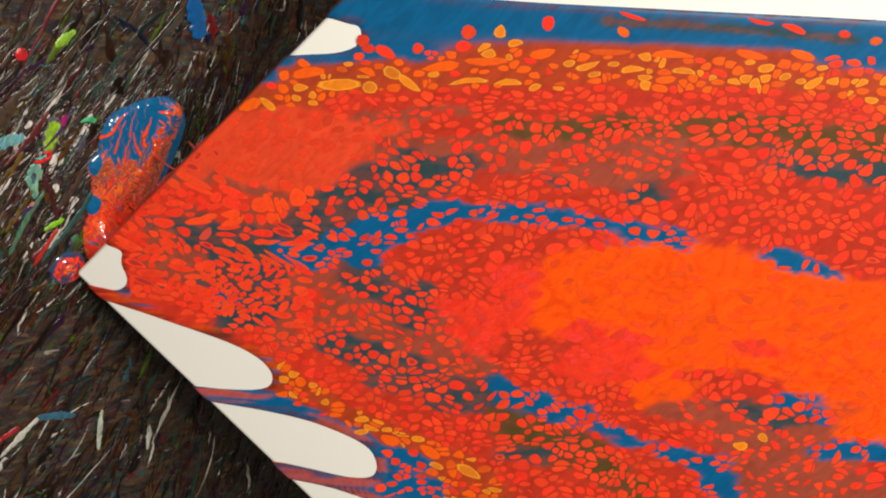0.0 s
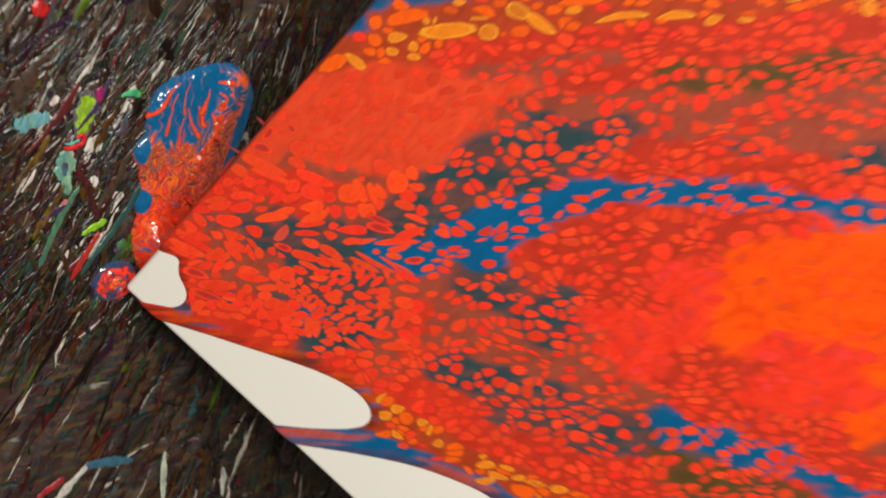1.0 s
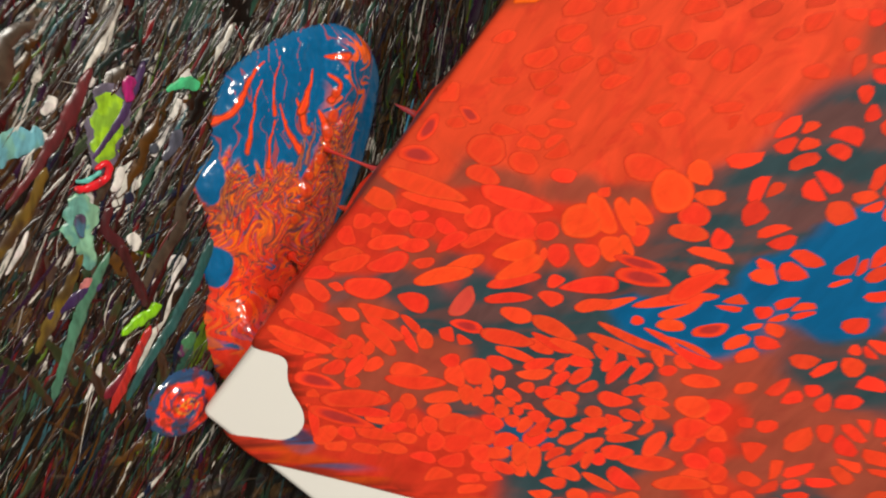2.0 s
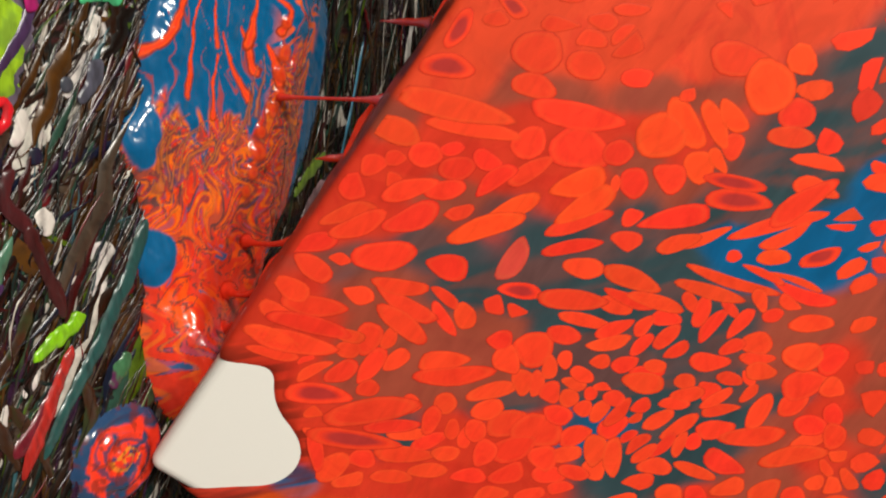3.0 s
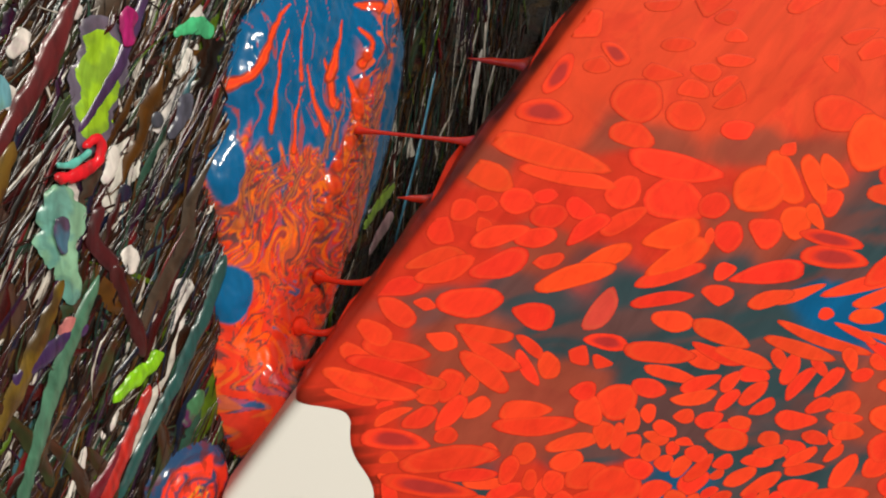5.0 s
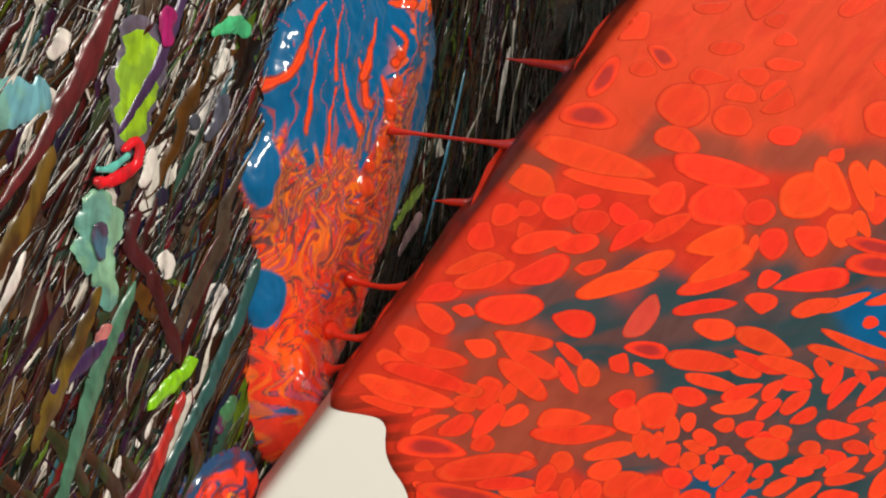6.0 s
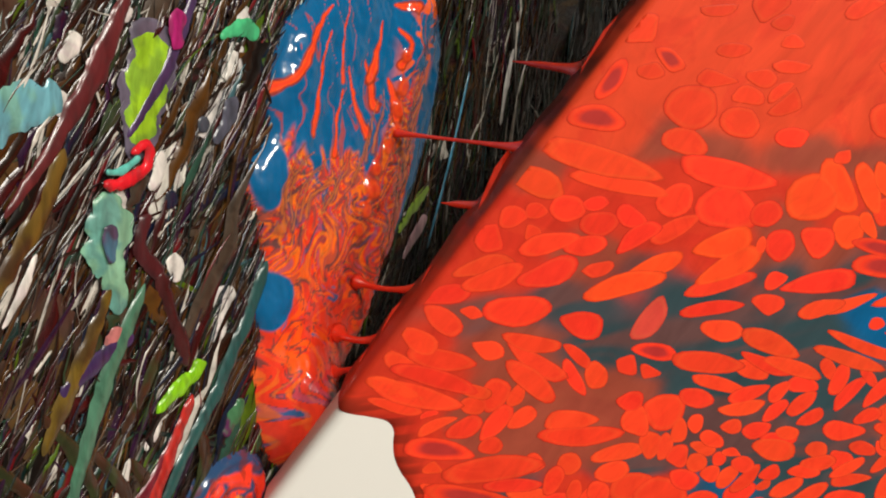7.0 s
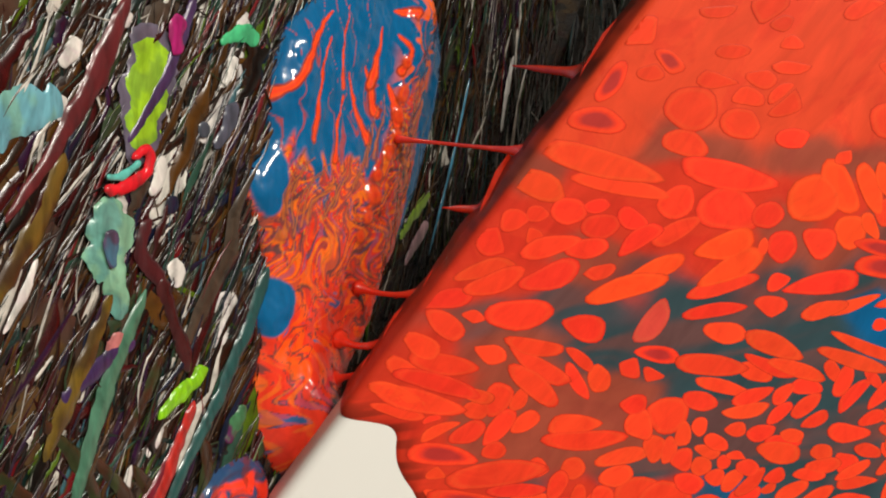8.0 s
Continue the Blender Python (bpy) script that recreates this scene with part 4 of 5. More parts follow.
cell(62.9, 127.3, 4.2, 3.4, -162); cell(70.1, 136.9, 3.5, 1.6, 161, tint=ORANGE_RED); cell(76.3, 135.0, 7.6, 1.9, -156, core=True); cell(79.8, 132.5, 8.1, 2.6, -149, core=True)
cell(69.8, 120.7, 9.2, 2.5, -137); cell(60.2, 157.9, 7.9, 3.7, -154, tint=FAINT); cell(69.4, 156.8, 6.4, 6.2, -113, tint=ORANGE_RED); cell(72.0, 166.1, 4.0, 3.6, 179, tint=ORANGE_RED)
cell(78.6, 162.2, 4.5, 2.4, -139, tint=ORANGE_RED); cell(78.6, 155.7, 4.7, 3.4, -131); cell(80.6, 150.8, 5.9, 2.5, -153); cell(89.9, 150.3, 7.2, 1.7, -156)
cell(92.8, 140.5, 9.5, 2.8, -110); cell(91.3, 133.6, 12.2, 1.8, -133); cell(93.3, 145.1, 6.1, 2.2, -159); cell(88.9, 155.1, 3.4, 2.9, 148)
cell(18.7, 75.4, 8.0, 3.5, -137); cell(32.3, 81.3, 5.1, 3.1, -164); cell(44.3, 91.4, 5.9, 2.8, -91, tint=ROSE); cell(49.8, 86.1, 5.6, 1.9, -155, core=True)
cell(3.2, 68.8, 6.0, 2.3, -134); cell(6.5, 64.0, 5.4, 2.6, 176); cell(5.0, 57.0, 5.1, 2.6, -174); cell(11.9, 56.4, 8.4, 2.5, -153)
cell(13.1, 52.1, 10.5, 2.3, -160); cell(12.8, 46.3, 10.8, 2.8, -160); cell(24.2, 51.9, 3.0, 2.4, -147); cell(26.7, 56.6, 4.2, 3.2, 100)
cell(31.0, 51.3, 5.3, 2.4, -91); cell(35.1, 55.8, 3.7, 2.2, -108); cell(30.7, 59.4, 3.2, 1.7, 98); cell(26.1, 71.1, 6.7, 2.1, -155)
cell(29.6, 68.1, 8.5, 2.1, -178); cell(31.4, 64.1, 7.2, 2.8, 176); cell(38.7, 70.4, 4.9, 1.7, 157); cell(36.2, 75.1, 4.5, 1.4, 173)
cell(42.5, 73.8, 3.4, 2.7, 131); cell(44.8, 61.8, 6.3, 2.7, -143); cell(48.7, 59.9, 9.9, 2.5, -144); cell(25.8, 46.1, 4.6, 2.4, -115)
cell(20.0, 43.1, 4.9, 1.4, -119); cell(23.3, 38.0, 8.6, 2.9, -150, core=True); cell(33.2, 46.2, 3.0, 2.1, -140); cell(37.2, 42.2, 11.6, 3.4, -137)
cell(44.3, 48.7, 2.7, 2.4, -153); cell(36.7, 32.7, 12.2, 2.7, -154, core=True); cell(43.7, 41.5, 6.9, 1.8, -142); cell(50.9, 53.2, 3.0, 2.8, -165)
cell(50.5, 47.9, 3.9, 2.3, 105); cell(48.0, 41.9, 5.6, 1.6, -146); cell(53.3, 43.3, 4.8, 1.9, -127); cell(58.4, 42.7, 3.8, 2.0, -147)
cell(56.2, 48.8, 2.8, 1.9, 120); cell(59.9, 48.5, 3.1, 1.6, 114); cell(61.2, 51.5, 3.3, 2.6, 132); cell(42.1, 30.6, 3.7, 2.4, -156)
cell(50.2, 37.1, 8.3, 2.1, -150); cell(57.0, 36.5, 5.4, 1.9, -146); cell(37.5, 25.1, 5.1, 3.1, -112); cell(30.4, 24.5, 6.5, 2.0, 136)
cell(31.2, 30.2, 5.1, 1.7, -167); cell(60.6, 57.5, 4.3, 2.6, -134); cell(66.2, 47.9, 4.1, 2.8, -89); cell(67.1, 57.8, 6.5, 3.4, -142)
cell(71.7, 53.0, 6.2, 3.5, -125); cell(58.6, 62.3, 6.6, 2.1, -131); cell(63.5, 68.0, 3.4, 2.7, 133); cell(66.3, 41.0, 4.9, 1.9, -147)
cell(50.6, 30.4, 5.4, 1.9, -151); cell(57.3, 70.5, 3.9, 3.3, 168); cell(52.9, 73.5, 3.2, 2.5, -149); cell(7.6, 50.3, 7.7, 2.4, -168)
cell(7.6, 44.7, 7.4, 2.0, -166); cell(21.3, 54.2, 5.2, 1.6, -161); cell(9.9, 41.4, 6.4, 1.6, -158); cell(53.9, 101.8, 7.3, 1.7, -135)
cell(58.8, 98.8, 5.0, 2.6, -156); cell(70.2, 103.4, 7.6, 2.5, -169); cell(74.2, 116.3, 5.8, 1.9, -127); cell(78.7, 120.8, 6.5, 1.5, -125)
cell(61.8, 91.4, 8.6, 2.6, -149); cell(70.9, 95.9, 4.4, 2.3, -166); cell(72.7, 98.8, 6.6, 1.7, -167); cell(77.9, 101.8, 7.2, 1.9, -163)
cell(66.8, 88.8, 7.1, 1.6, -160); cell(74.1, 91.1, 5.3, 1.8, -125); cell(75.1, 87.3, 5.6, 1.8, -137); cell(79.5, 95.6, 3.2, 1.8, -93)
cell(81.9, 91.7, 3.7, 1.7, -105); cell(82.9, 100.3, 3.8, 2.2, -148); cell(85.9, 106.4, 3.4, 1.7, 161); cell(85.8, 96.4, 4.4, 1.9, -105)
cell(89.9, 95.0, 3.7, 1.6, -116); cell(89.1, 106.3, 4.3, 2.1, 106); cell(93.1, 105.2, 5.5, 1.7, -97); cell(94.5, 110.7, 3.2, 1.3, 164)
cell(98.7, 109.1, 5.0, 1.7, -97); cell(87.5, 111.0, 9.5, 1.7, -163); cell(90.8, 115.8, 11.8, 1.5, -164); cell(99.3, 116.4, 3.4, 1.7, 151)
cell(104.1, 115.0, 2.7, 1.8, -137); cell(96.3, 122.0, 6.0, 1.0, -172); cell(103.6, 125.1, 6.9, 0.9, -166); cell(107.8, 123.0, 8.9, 1.7, -164)
cell(105.7, 119.5, 3.1, 1.6, -179); cell(113.6, 118.9, 5.9, 2.2, -146); cell(87.2, 121.2, 1.9, 1.5, -153); cell(95.2, 126.4, 4.3, 1.9, -141, tint=ORANGE_RED)
cell(94.9, 131.9, 6.8, 1.7, -120); cell(60.6, 76.1, 4.9, 4.6, -176); cell(64.7, 83.1, 4.2, 2.4, -161); cell(66.8, 74.7, 3.4, 1.8, 116)
cell(68.8, 78.2, 2.4, 1.9, 134); cell(66.6, 69.5, 3.6, 1.8, 112); cell(70.7, 69.5, 2.9, 2.7, 155); cell(74.3, 77.4, 3.1, 2.0, -173)
cell(74.1, 74.6, 3.3, 1.7, -157); cell(75.2, 71.0, 2.6, 2.4, 156); cell(79.0, 74.7, 1.8, 1.7, -173); cell(79.7, 70.6, 2.5, 2.1, -157)
cell(75.4, 65.9, 3.9, 2.5, -169); cell(83.5, 72.4, 3.5, 2.0, 92); cell(84.4, 76.9, 3.1, 2.0, -159); cell(87.6, 74.3, 4.6, 1.8, -97)
cell(76.1, 82.5, 2.6, 1.8, -149); cell(81.6, 85.4, 3.6, 2.0, -134); cell(87.9, 88.9, 3.0, 1.7, -148); cell(87.9, 84.1, 5.5, 2.8, -152)
cell(87.6, 86.6, 4.7, 1.8, -146); cell(96.5, 90.0, 2.9, 2.0, -150); cell(99.0, 87.6, 4.4, 1.9, -136); cell(102.9, 91.3, 3.0, 2.7, 164)
cell(98.6, 97.1, 5.1, 2.4, -147); cell(105.4, 96.6, 3.4, 1.8, -163); cell(109.0, 99.2, 2.4, 1.3, 167); cell(105.8, 90.9, 4.9, 1.5, -116)
cell(111.6, 96.2, 3.0, 1.5, -102); cell(116.7, 94.1, 5.2, 2.6, 92); cell(108.2, 89.0, 4.8, 1.6, -138); cell(97.7, 84.1, 4.2, 1.7, -147)
cell(91.3, 78.9, 2.7, 1.8, -126); cell(92.1, 75.7, 2.0, 1.2, -114); cell(97.0, 78.4, 4.6, 1.9, -114); cell(102.4, 79.8, 5.4, 1.9, -114)
cell(88.6, 70.9, 4.4, 2.5, -114); cell(93.3, 71.0, 2.4, 1.3, -114); cell(96.2, 70.7, 3.8, 1.6, -104); cell(99.4, 69.4, 3.8, 1.7, -113)
cell(102.2, 73.7, 4.6, 1.5, -97); cell(105.2, 76.4, 3.9, 1.5, 102); cell(107.8, 78.7, 2.4, 2.1, -99); cell(110.5, 84.1, 5.3, 2.4, -139)
cell(119.3, 87.8, 8.5, 2.7, -142); cell(103.6, 68.3, 4.5, 2.3, -148); cell(117.7, 78.1, 5.7, 2.8, -175); cell(112.9, 72.8, 6.2, 1.6, -167)
cell(105.3, 107.4, 4.1, 3.0, -141); cell(107.9, 104.3, 4.7, 1.6, -146); cell(110.6, 102.4, 4.2, 2.3, -148); cell(100.7, 103.3, 3.7, 1.7, -120)
cell(116.8, 111.0, 5.4, 3.8, -152); cell(122.9, 114.7, 4.5, 4.0, 170); cell(121.9, 105.7, 6.3, 3.6, -127); cell(122.6, 100.2, 4.3, 3.0, -115)
cell(130.0, 98.2, 4.3, 2.9, -152); cell(132.3, 95.1, 5.0, 2.1, -131); cell(131.5, 90.0, 8.8, 2.6, -138); cell(128.3, 109.0, 3.2, 2.8, -171)
cell(132.7, 103.6, 3.3, 2.5, 143); cell(136.5, 99.4, 3.7, 3.1, 152); cell(82.2, 63.9, 4.3, 2.5, -127); cell(83.0, 58.4, 4.6, 2.2, -138)
cell(88.6, 63.4, 4.6, 2.8, 117); cell(93.2, 64.5, 5.5, 2.4, 120); cell(82.7, 52.1, 4.4, 2.6, -148); cell(87.8, 55.9, 4.2, 2.0, -158)
cell(91.4, 59.4, 3.5, 2.8, 136); cell(73.4, 59.7, 6.6, 4.6, -149); cell(78.9, 54.8, 3.9, 3.4, -161)
cell(69.7, 315.2, 5.0, 4.2, -134); cell(83.0, 329.7, 4.5, 3.6, 127, tint=GOLD); cell(100.1, 354.8, 4.8, 3.9, 141); cell(54.8, 284.6, 3.6, 3.5, -121)
cell(73.6, 306.6, 5.4, 3.5, -133); cell(26.8, 262.1, 4.4, 3.9, 94); cell(32.8, 261.2, 4.4, 2.8, -132); cell(41.8, 267.7, 7.2, 3.6, -162)
cell(94.7, 331.9, 5.0, 2.5, -124, tint=GOLD); cell(136.1, 385.3, 4.3, 2.7, -163, tint=ORANGE); cell(133.1, 395.6, 9.1, 1.3, -151); cell(188.9, 449.5, 9.0, 1.3, -145)
cell(205.6, 462.2, 8.4, 2.0, -153); cell(229.4, 482.0, 3.7, 2.4, -138); cell(245.4, 492.9, 4.0, 2.4, -126, tint=ORANGE); cell(35.9, 231.0, 15.6, 4.0, -130, tint=GOLD)
cell(19.8, 211.2, 5.6, 2.5, -128, tint=GOLD); cell(12.3, 187.5, 6.6, 2.7, -173, tint=GOLD); cell(51.1, 244.6, 5.2, 4.3, -129, tint=GOLD); cell(66.7, 264.9, 9.4, 2.9, -171, tint=GOLD)
cell(54.8, 261.7, 6.9, 4.0, -152, tint=GOLD); cell(16.3, 221.8, 11.2, 3.6, -125, tint=ORANGE); cell(3.7, 177.9, 9.6, 4.4, -123, tint=ORANGE); cell(136.9, 355.2, 8.4, 2.1, -118, tint=GOLD)
cell(157.3, 374.8, 8.4, 2.1, -128, tint=GOLD); cell(179.7, 397.1, 7.7, 2.1, -138, tint=GOLD); cell(240.4, 450.0, 7.3, 2.5, -102, tint=GOLD); cell(111.6, 339.7, 8.5, 3.2, -124, tint=ORANGE)
cell(140.0, 371.2, 14.1, 2.1, -133, tint=ORANGE); cell(167.2, 398.6, 14.0, 2.4, -135, tint=ORANGE); cell(200.9, 433.3, 10.4, 2.7, -144, tint=ORANGE); cell(90.7, 310.3, 14.4, 2.8, -133, tint=ORANGE)
cell(222.0, 455.7, 8.4, 2.7, -153, tint=ORANGE); cell(73.0, 287.3, 12.4, 3.2, -127, tint=ORANGE); cell(109.8, 312.3, 9.4, 2.1, -133, tint=GOLD); cell(91.6, 294.6, 13.1, 1.8, -129, tint=GOLD)
cell(213.6, 74.7, 5.7, 2.6, -130, tint=GOLD); cell(220.8, 67.6, 6.2, 2.2, -125, tint=GOLD); cell(186.7, 64.2, 3.3, 2.6, -124, tint=GOLD); cell(239.0, 78.3, 8.1, 4.0, -153, tint=ORANGE)
cell(264.2, 93.6, 9.0, 4.0, -165, tint=ORANGE); cell(294.3, 104.2, 10.7, 4.0, -165, tint=GOLD); cell(409.0, 275.5, 4.1, 3.1, 177, tint=GOLD); cell(404.0, 260.0, 5.4, 3.4, -133, tint=GOLD)


PLACED = np.array([c[:5] for c in CELLS])


def in_placed(x, y, grow):
    """How many of the placed ovals, made larger by grow mm, hold each place."""
    dx, dy = np.asarray(x)[..., None] - PLACED[:, 0], np.asarray(y)[..., None] - PLACED[:, 1]
    ca, sa = np.cos(np.radians(PLACED[:, 4])), np.sin(np.radians(PLACED[:, 4]))
    return ((((dx * ca + dy * sa) / (PLACED[:, 2] + grow)) ** 2 + ((dy * ca - dx * sa) / (PLACED[:, 3] + grow)) ** 2) < 1).sum(-1)


def clipped(poly, nx, ny, far):
    """The part of a convex outline on the near side of a line."""
    out = []
    for (x0, y0), (x1, y1) in zip(poly, poly[1:] + poly[:1]):
        a, b = x0 * nx + y0 * ny - far, x1 * nx + y1 * ny - far
        if a <= 0:
            out.append((x0, y0))
        if a * b < 0:
            t = a / (a - b)
            out.append((x0 + (x1 - x0) * t, y0 + (y1 - y0) * t))
    return out


def drawn_out(s, d):
    """The slow bends that the flow gave the pour, so that cells lie along it."""
    bend = 0.35 + 0.65 * ramp(s, 120, 240)
    calm = 1 - 0.75 * ramp(d, 115, 140)
    return (s + 17 * bend * calm * (fractal(s * 0.022, d * 0.030, 71, 2) - 0.5) + 6 * bend * (fractal(s * 0.07, d * 0.09, 72, 2) - 0.5),
            d + 20 * bend * calm * (fractal(s * 0.020, d * 0.026, 73, 2) - 0.5) + 7 * bend * calm * (fractal(s * 0.06, d * 0.08, 74, 2) - 0.5))


def pack_cells():
    """The rest of the cells, pressed against each other where the paint is thick with them, loose ovals where it is not."""
    rng = np.random.default_rng(7)
    ls, ld = 10.4, 4.4
    gs, gd = np.meshgrid(np.arange(30, 640, ls), np.arange(-240, 270, ld))
    gs = gs + rng.uniform(-0.62, 0.62, gs.shape) * ls + (np.arange(gs.shape[0])[:, None] % 2) * ls * 0.5
    gd = gd + rng.uniform(-0.55, 0.55, gd.shape) * ld
    rows, cols = gs.shape
    s, d = drawn_out(gs, gd)
    u, v = (s - d) * 0.70711, (s + d) * 0.70711
    bare = np.full(u.shape, -1e9)
    for line in BARE:
        bare = np.maximum(bare, inside_depth(u, v, rounded(line, steps=4)))
    ok = (bare < np.where(u > 1.6 * v, -9.0, -5.0)) & (u > 2.5) & (v > 2.5) & (u < 570) & (v < 570)
    _, w = pour(u, v)
    chance = {"D": 0.84, "B": 0.62, "M": 0.66, "R": 0.92, "N": 0.55, "G": 0.93, "Y": 0.96, "O": 0.30, "P": 0.6}
    gap = {"D": 0.72, "B": 0.7, "M": 0.7, "R": 0.34, "N": 0.4, "G": 0.55, "Y": 0.35, "O": 0.25, "P": 0.4}
    p, g = sum(w[k] * c for k, c in chance.items()), sum(w[k] * c for k, c in gap.items())
    g = g + 0.4 * w["R"] * ramp(s, 170, 250)
    p = np.where((d > 164) & (s > 150), 0.0, p)
    covered = (in_placed(u, v, 5.0) > 0) & (s < 185) & (d < 100)
    p = np.where(covered, p * np.where(w["R"] > 0.45, 0.95, 0.30), p)
    round_ = [(math.cos(t), math.sin(t)) for t in np.arange(14) / 14 * 2 * math.pi]
    for i in range(1, rows - 1):
        for j in range(1, cols - 1):
            if not ok[i, j] or rng.random() > p[i, j]:
                continue
            big = rng.uniform(0.62, 1.3)
            lean = rng.normal(0, 0.25)
            poly = [(6.4 * big * x + lean * 3 * y, (2.4 + 0.8 * rng.random()) * big * y) for x, y in round_]
            for di in (-1, 0, 1):
                for dj in (-2, -1, 0, 1, 2):
                    if (di or dj) and 0 <= j + dj < cols:
                        dx, dy = gs[i + di, j + dj] - gs[i, j], gd[i + di, j + dj] - gd[i, j]
                        far = math.hypot(dx, dy) + 1e-9
                        if poly:
                            poly = clipped(poly, dx / far, dy / far, far * 0.5 - g[i, j] * 0.5)
            if len(poly) < 4:
                continue
            for _ in range(2):
                poly = [(a[0] * m + b[0] * (1 - m), a[1] * m + b[1] * (1 - m)) for a, b in zip(poly, poly[1:] + poly[:1]) for m in (0.75, 0.25)]
            q = np.array(poly)
            qs, qd = drawn_out(gs[i, j] + q[:, 0], gd[i, j] + q[:, 1])
            x, y = (qs - qd) * 0.70711, (qs + qd) * 0.70711
            mx, my = x.mean(), y.mean()
            for shrink in (1.0, 0.8, 0.62):
                if not in_placed(mx + (x - mx) * shrink, my + (y - my) * shrink, -0.5).any():
                    break
            else:
                continue
            x, y = (x - mx) * shrink, (y - my) * shrink
            step = np.r_[0, np.cumsum(np.hypot(np.diff(np.r_[x, x[0]]), np.diff(np.r_[y, y[0]])))]
            at = np.arange(18) / 18 * step[-1]
            ring = np.stack([np.interp(at, step, np.r_[x, x[0]]), np.interp(at, step, np.r_[y, y[0]])], -1)
            tint = None
            if w["Y"][i, j] > 0.4 and rng.random() < 0.85:
                tint = ORANGE if rng.random() < 0.7 else GOLD
            elif w["O"][i, j] > 0.4:
                tint = PIGMENT["O"] + (RED - PIGMENT["O"]) * rng.uniform(0.0, 0.45)
            elif w["N"][i, j] > 0.5:
                tint = FAINT * rng.uniform(0.85, 1.05)
            elif w["P"][i, j] > 0.4:
                tint = RED * 0.95 + np.array((0, 0.0, 0.018)) * rng.random()
            cell(mx, my, step[-1] / 6, step[-1] / 6, 0, rng.random() < 0.006, tint, ring)


pack_cells()


def clear_of_bare(c):
    """Draw a cell in, and up the pour, until it lies on paint alone."""
    u, v, a, b, angle = c[:5]
    th = np.arange(12) / 12 * 2 * math.pi
    ca, sa = math.cos(radians(angle)), math.sin(radians(angle))
    for _ in range(12):
        x, y = a * 1.15 * np.cos(th), b * 1.35 * np.sin(th)
        x, y = u + x * ca - y * sa, v + x * sa + y * ca
        if max(inside_depth(x, y, line).max() for line in BARE_LINES) < -0.9:
            break
        u, v, a, b = u + 0.8, v + 0.8, a * 0.93, b * 0.97
    return (u, v, a, b, *c[4:])


BARE_LINES = [rounded(line, steps=4) for line in BARE]
CELLS = [clear_of_bare(c) if c[0] + c[1] < 130 and c[7] is None else c for c in CELLS]


def cell_mesh(items, seed, n=18):
    rng = np.random.default_rng(seed)
    verts, faces, colours = [], [], []
    th = np.arange(18) / 18 * 2 * math.pi
    for u, v, a, b, angle, core, colour, ring in items:
        f1, f2 = rng.uniform(0, 6.28, 2)
        if ring is None:
            r = 1 + 0.05 * np.sin(2 * th + f1) + 0.045 * np.sin(3 * th + f2) + 0.025 * np.sin(5 * th + f1 + f2)
            taper, bow = rng.uniform(-0.34, 0.34), rng.normal(0, 0.07)
            x, y = a * r * np.cos(th), b * 1.02 * r * np.sin(th) * (1 - taper * np.cos(th)) + bow * a * np.cos(th) ** 2
            ca, sa = math.cos(radians(angle)), math.sin(radians(angle))
            ring = np.stack([x * ca - y * sa, x * sa + y * ca], -1)
        ring = ring[::18 // n]
        base = np.array(colour) if colour is not None else RED * rng.uniform(0.88, 1.05) + np.array((0, 0.02, 0.0)) * rng.uniform(-0.5, 1.0)
        sunk = (0.34 if u + v > 240 else 0.12) * rng.random() ** 3
        base = base * (1 - sunk) + BROWN * sunk
        near = 1.0 if u + v < 240 else 0.3
        rim = base * 0.97 + np.array((0.01, 0.018, 0.003)) * near if colour is None or colour[1] < 0.13 else np.array((0.85, 0.36, 0.03))
        heart = BROWN * 0.5 + base * 0.35 + np.array((0.02, 0, 0.012)) if core else base
        lift = 0.985 + rng.uniform(0, 0.05)
        off = len(verts)
        verts.append((u, v, lift + 0.02)), colours.append(heart)
        for k, tint, up in ((0.45, heart, 0.02), (0.70, base, 0.02), (0.84, rim, 0.02), (0.93, base * 0.97, 0.015), (1.0, base * 0.48 + BROWN * 0.24, 0.0)):
            for x, y in ring * k:
                verts.append((max(u + x, 0.9), max(v + y, 0.9), lift + up)), colours.append(tint)
        for j in range(n):
            faces.append((off, off + 1 + j, off + 1 + (j + 1) % n))
            for band in range(4):
                i0, i1 = off + 1 + band * n + j, off + 1 + band * n + (j + 1) % n
                faces.append((i0, i0 + n, i1 + n, i1))
    arr = np.array(verts)
    return mesh_of("paint_cell", folded(arr[:, 0], arr[:, 1], arr[:, 2]), faces, CELL, np.array(colours))


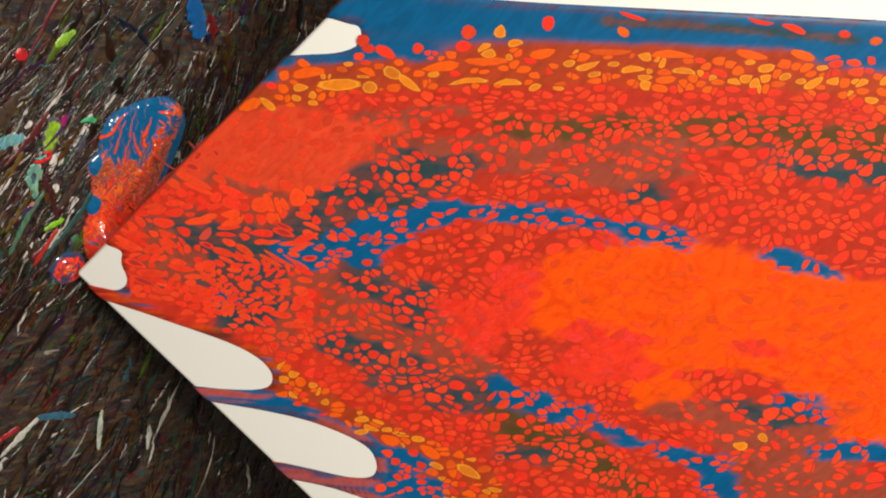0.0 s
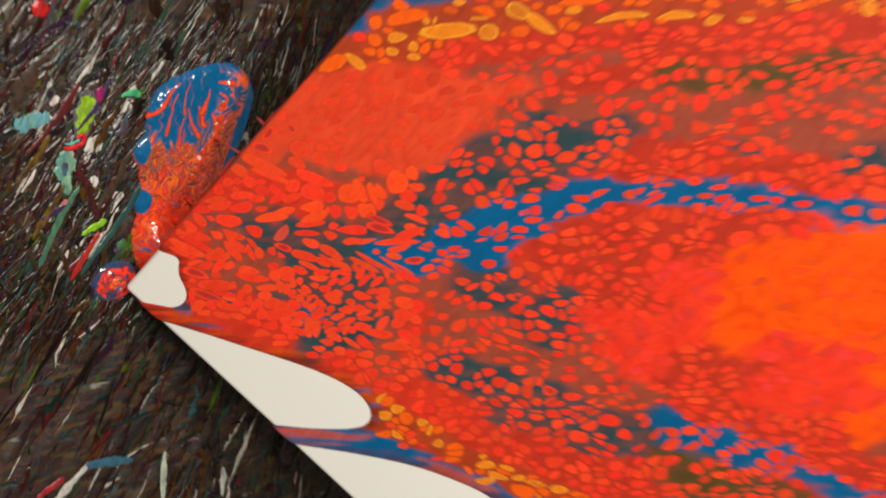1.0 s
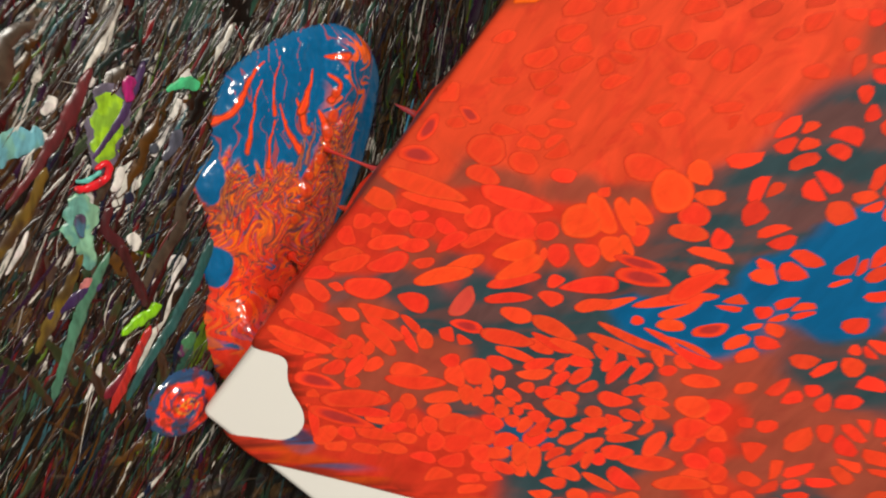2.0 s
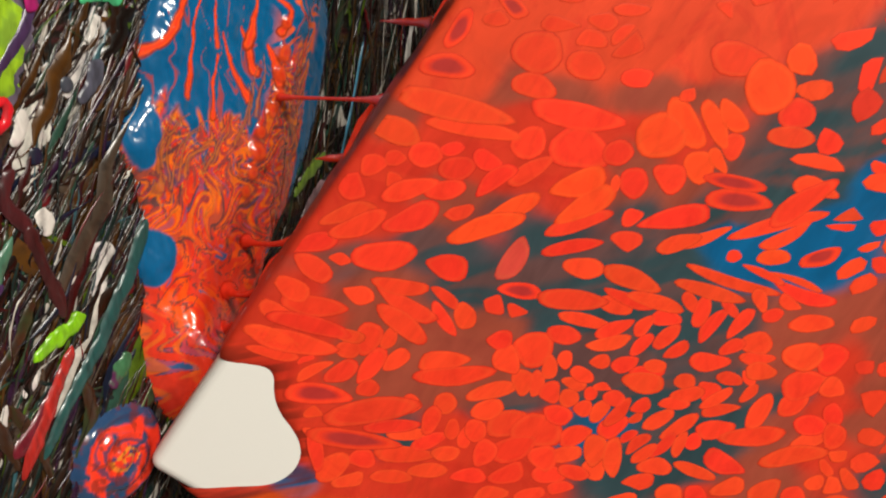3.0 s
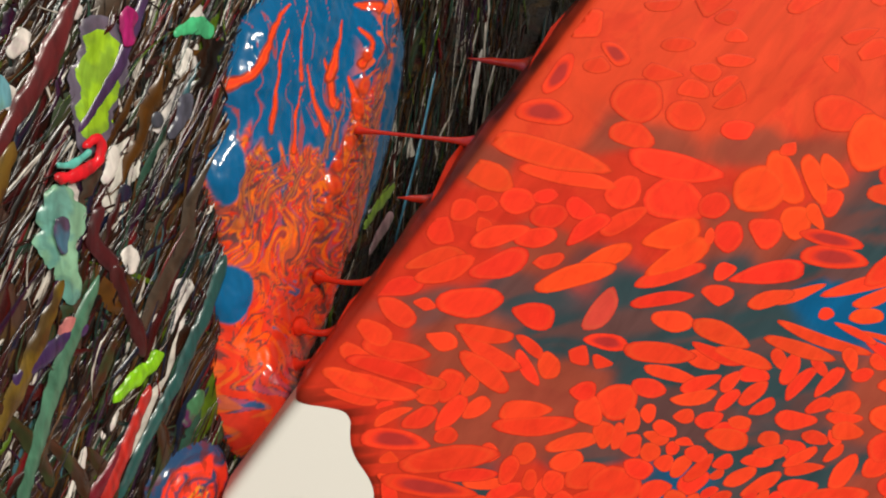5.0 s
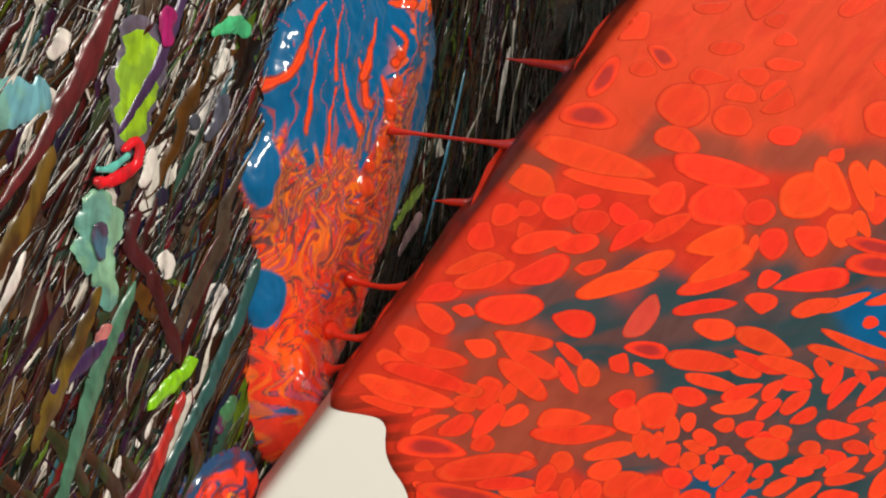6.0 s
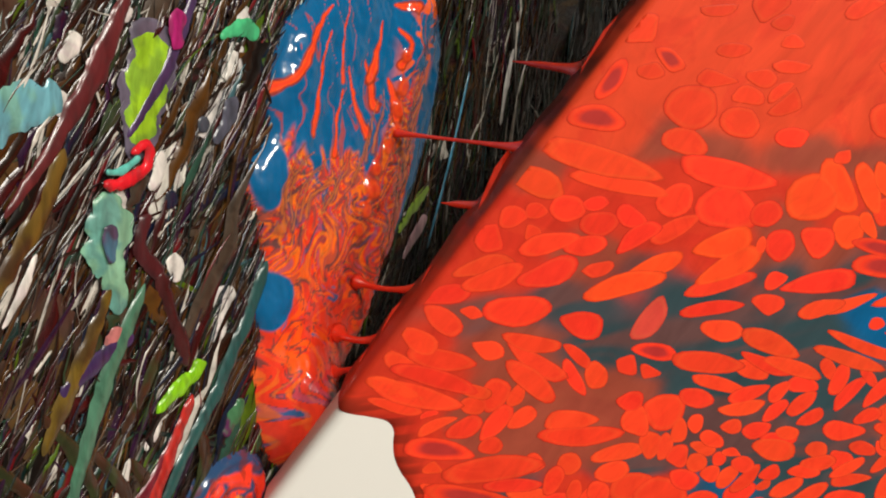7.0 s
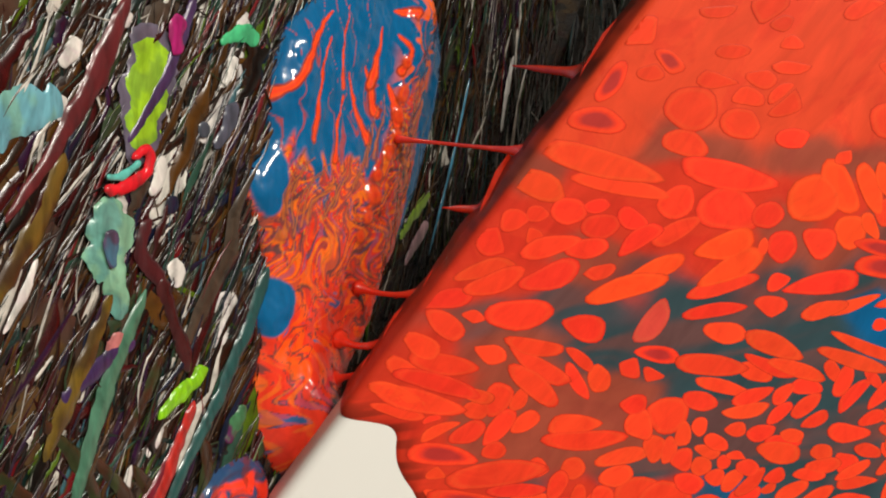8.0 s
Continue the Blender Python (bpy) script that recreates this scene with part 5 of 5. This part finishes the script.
# ---- strings of paint running from the edge down to the puddle ----
def paint_string(v, foot, thick, colour, label, sag=0.0, reach=1.0, flare=1.5):
    """A string from the canvas's edge (mm from its corner) to a place on the puddle (mm)."""
    top = CORNER + ALONG * (v * 0.001) - OUT * 0.006 + ACROSS * 0.0012
    end = Vector(foot) * 0.001
    rows, sides = 26, 10
    bm = bmesh.new()
    rings = []
    axis = (end - top).normalized()
    one = axis.cross(ALONG).normalized()
    two = axis.cross(one)
    for i in range(rows):
        t = i / (rows - 1)
        c = top.lerp(end, t * reach)
        r = thick * (0.42 + 1.5 * math.exp(-t * 8) + (1.0 * math.exp(-(1 - t) * 9) if reach == 1.0 else -0.34 * ramp(t, 0.6, 1.0))) * 0.001
        flat = 1 + flare * math.exp(-t * 9)
        c = c + ALONG * (sag * 0.001 * math.sin(math.pi * t))
        rings.append([bm.verts.new(c + one * (r * math.cos(k)) + two * (r * flat * math.sin(k))) for k in np.arange(sides) / sides * 2 * math.pi])
    for p, q in zip(rings, rings[1:]):
        for k in range(sides):
            bm.faces.new((p[k], p[(k + 1) % sides], q[(k + 1) % sides], q[k]))
    bm.faces.new(rings[0][::-1]), bm.faces.new(rings[-1])
    bmesh.ops.recalc_face_normals(bm, faces=bm.faces[:])
    me = bpy.data.meshes.new("paint_string")
    bm.to_mesh(me), bm.free()
    att = me.color_attributes.new("pig", "FLOAT_COLOR", "POINT")
    att.data.foreach_set("color", np.tile(np.array((*colour, 1.0), np.float32), len(me.vertices)))
    me.materials.append(PUDDLE)
    me.polygons.foreach_set("use_smooth", [True] * len(me.polygons))
    return tagged(new("paint_string", me), label, "paint drip", "strings of paint off the canvas")


paint_string(127, (66, 107, 5.5), 2.1, RED * 0.8, "short red paint drip growing from the canvas edge", reach=0.45, flare=2.5)
paint_string(106, (51, 86, 6), 1.0, RED * 0.95, "thin red string of paint stretched from canvas to puddle")
paint_string(90, (44, 70, 7), 2.1, RED * 0.9, "short red paint drip growing from the canvas edge", reach=0.42, flare=2.5)
paint_string(67, (38, 49, 6), 1.5, RED, "thick red string of paint between canvas and puddle", sag=-1.5)
paint_string(53, (31, 37, 6), 1.9, RED, "thick red string of paint near the canvas corner", sag=-2.0)
paint_string(44, (27, 28, 8), 1.7, RED, "broad red run of paint joining canvas and puddle", flare=0.5)

# ---- cells as pieces, the nearest ones each on its own ----
CELLS.sort(key=lambda c: math.hypot(c[0], c[1]))
for i, one_cell in enumerate(CELLS[:290]):
    part("paint_cell", cell_mesh([one_cell], 1000 + i), film)
tagged(part("cell_field", cell_mesh(CELLS[290:], 5, 9), film, "hundreds of small red and orange paint cells"), kind="stuff")

# ---- the nearest strands of the crust, one by one ----
near_rng = np.random.default_rng(77)
for _ in range(290):
    sv, sq = strand(near_rng, -0.066, 0.004, 0.0, 0.122, 0.016, 0.0009)
    part("dried_strand", mesh_of("dried_strand", sv, sq, STRAND), table)
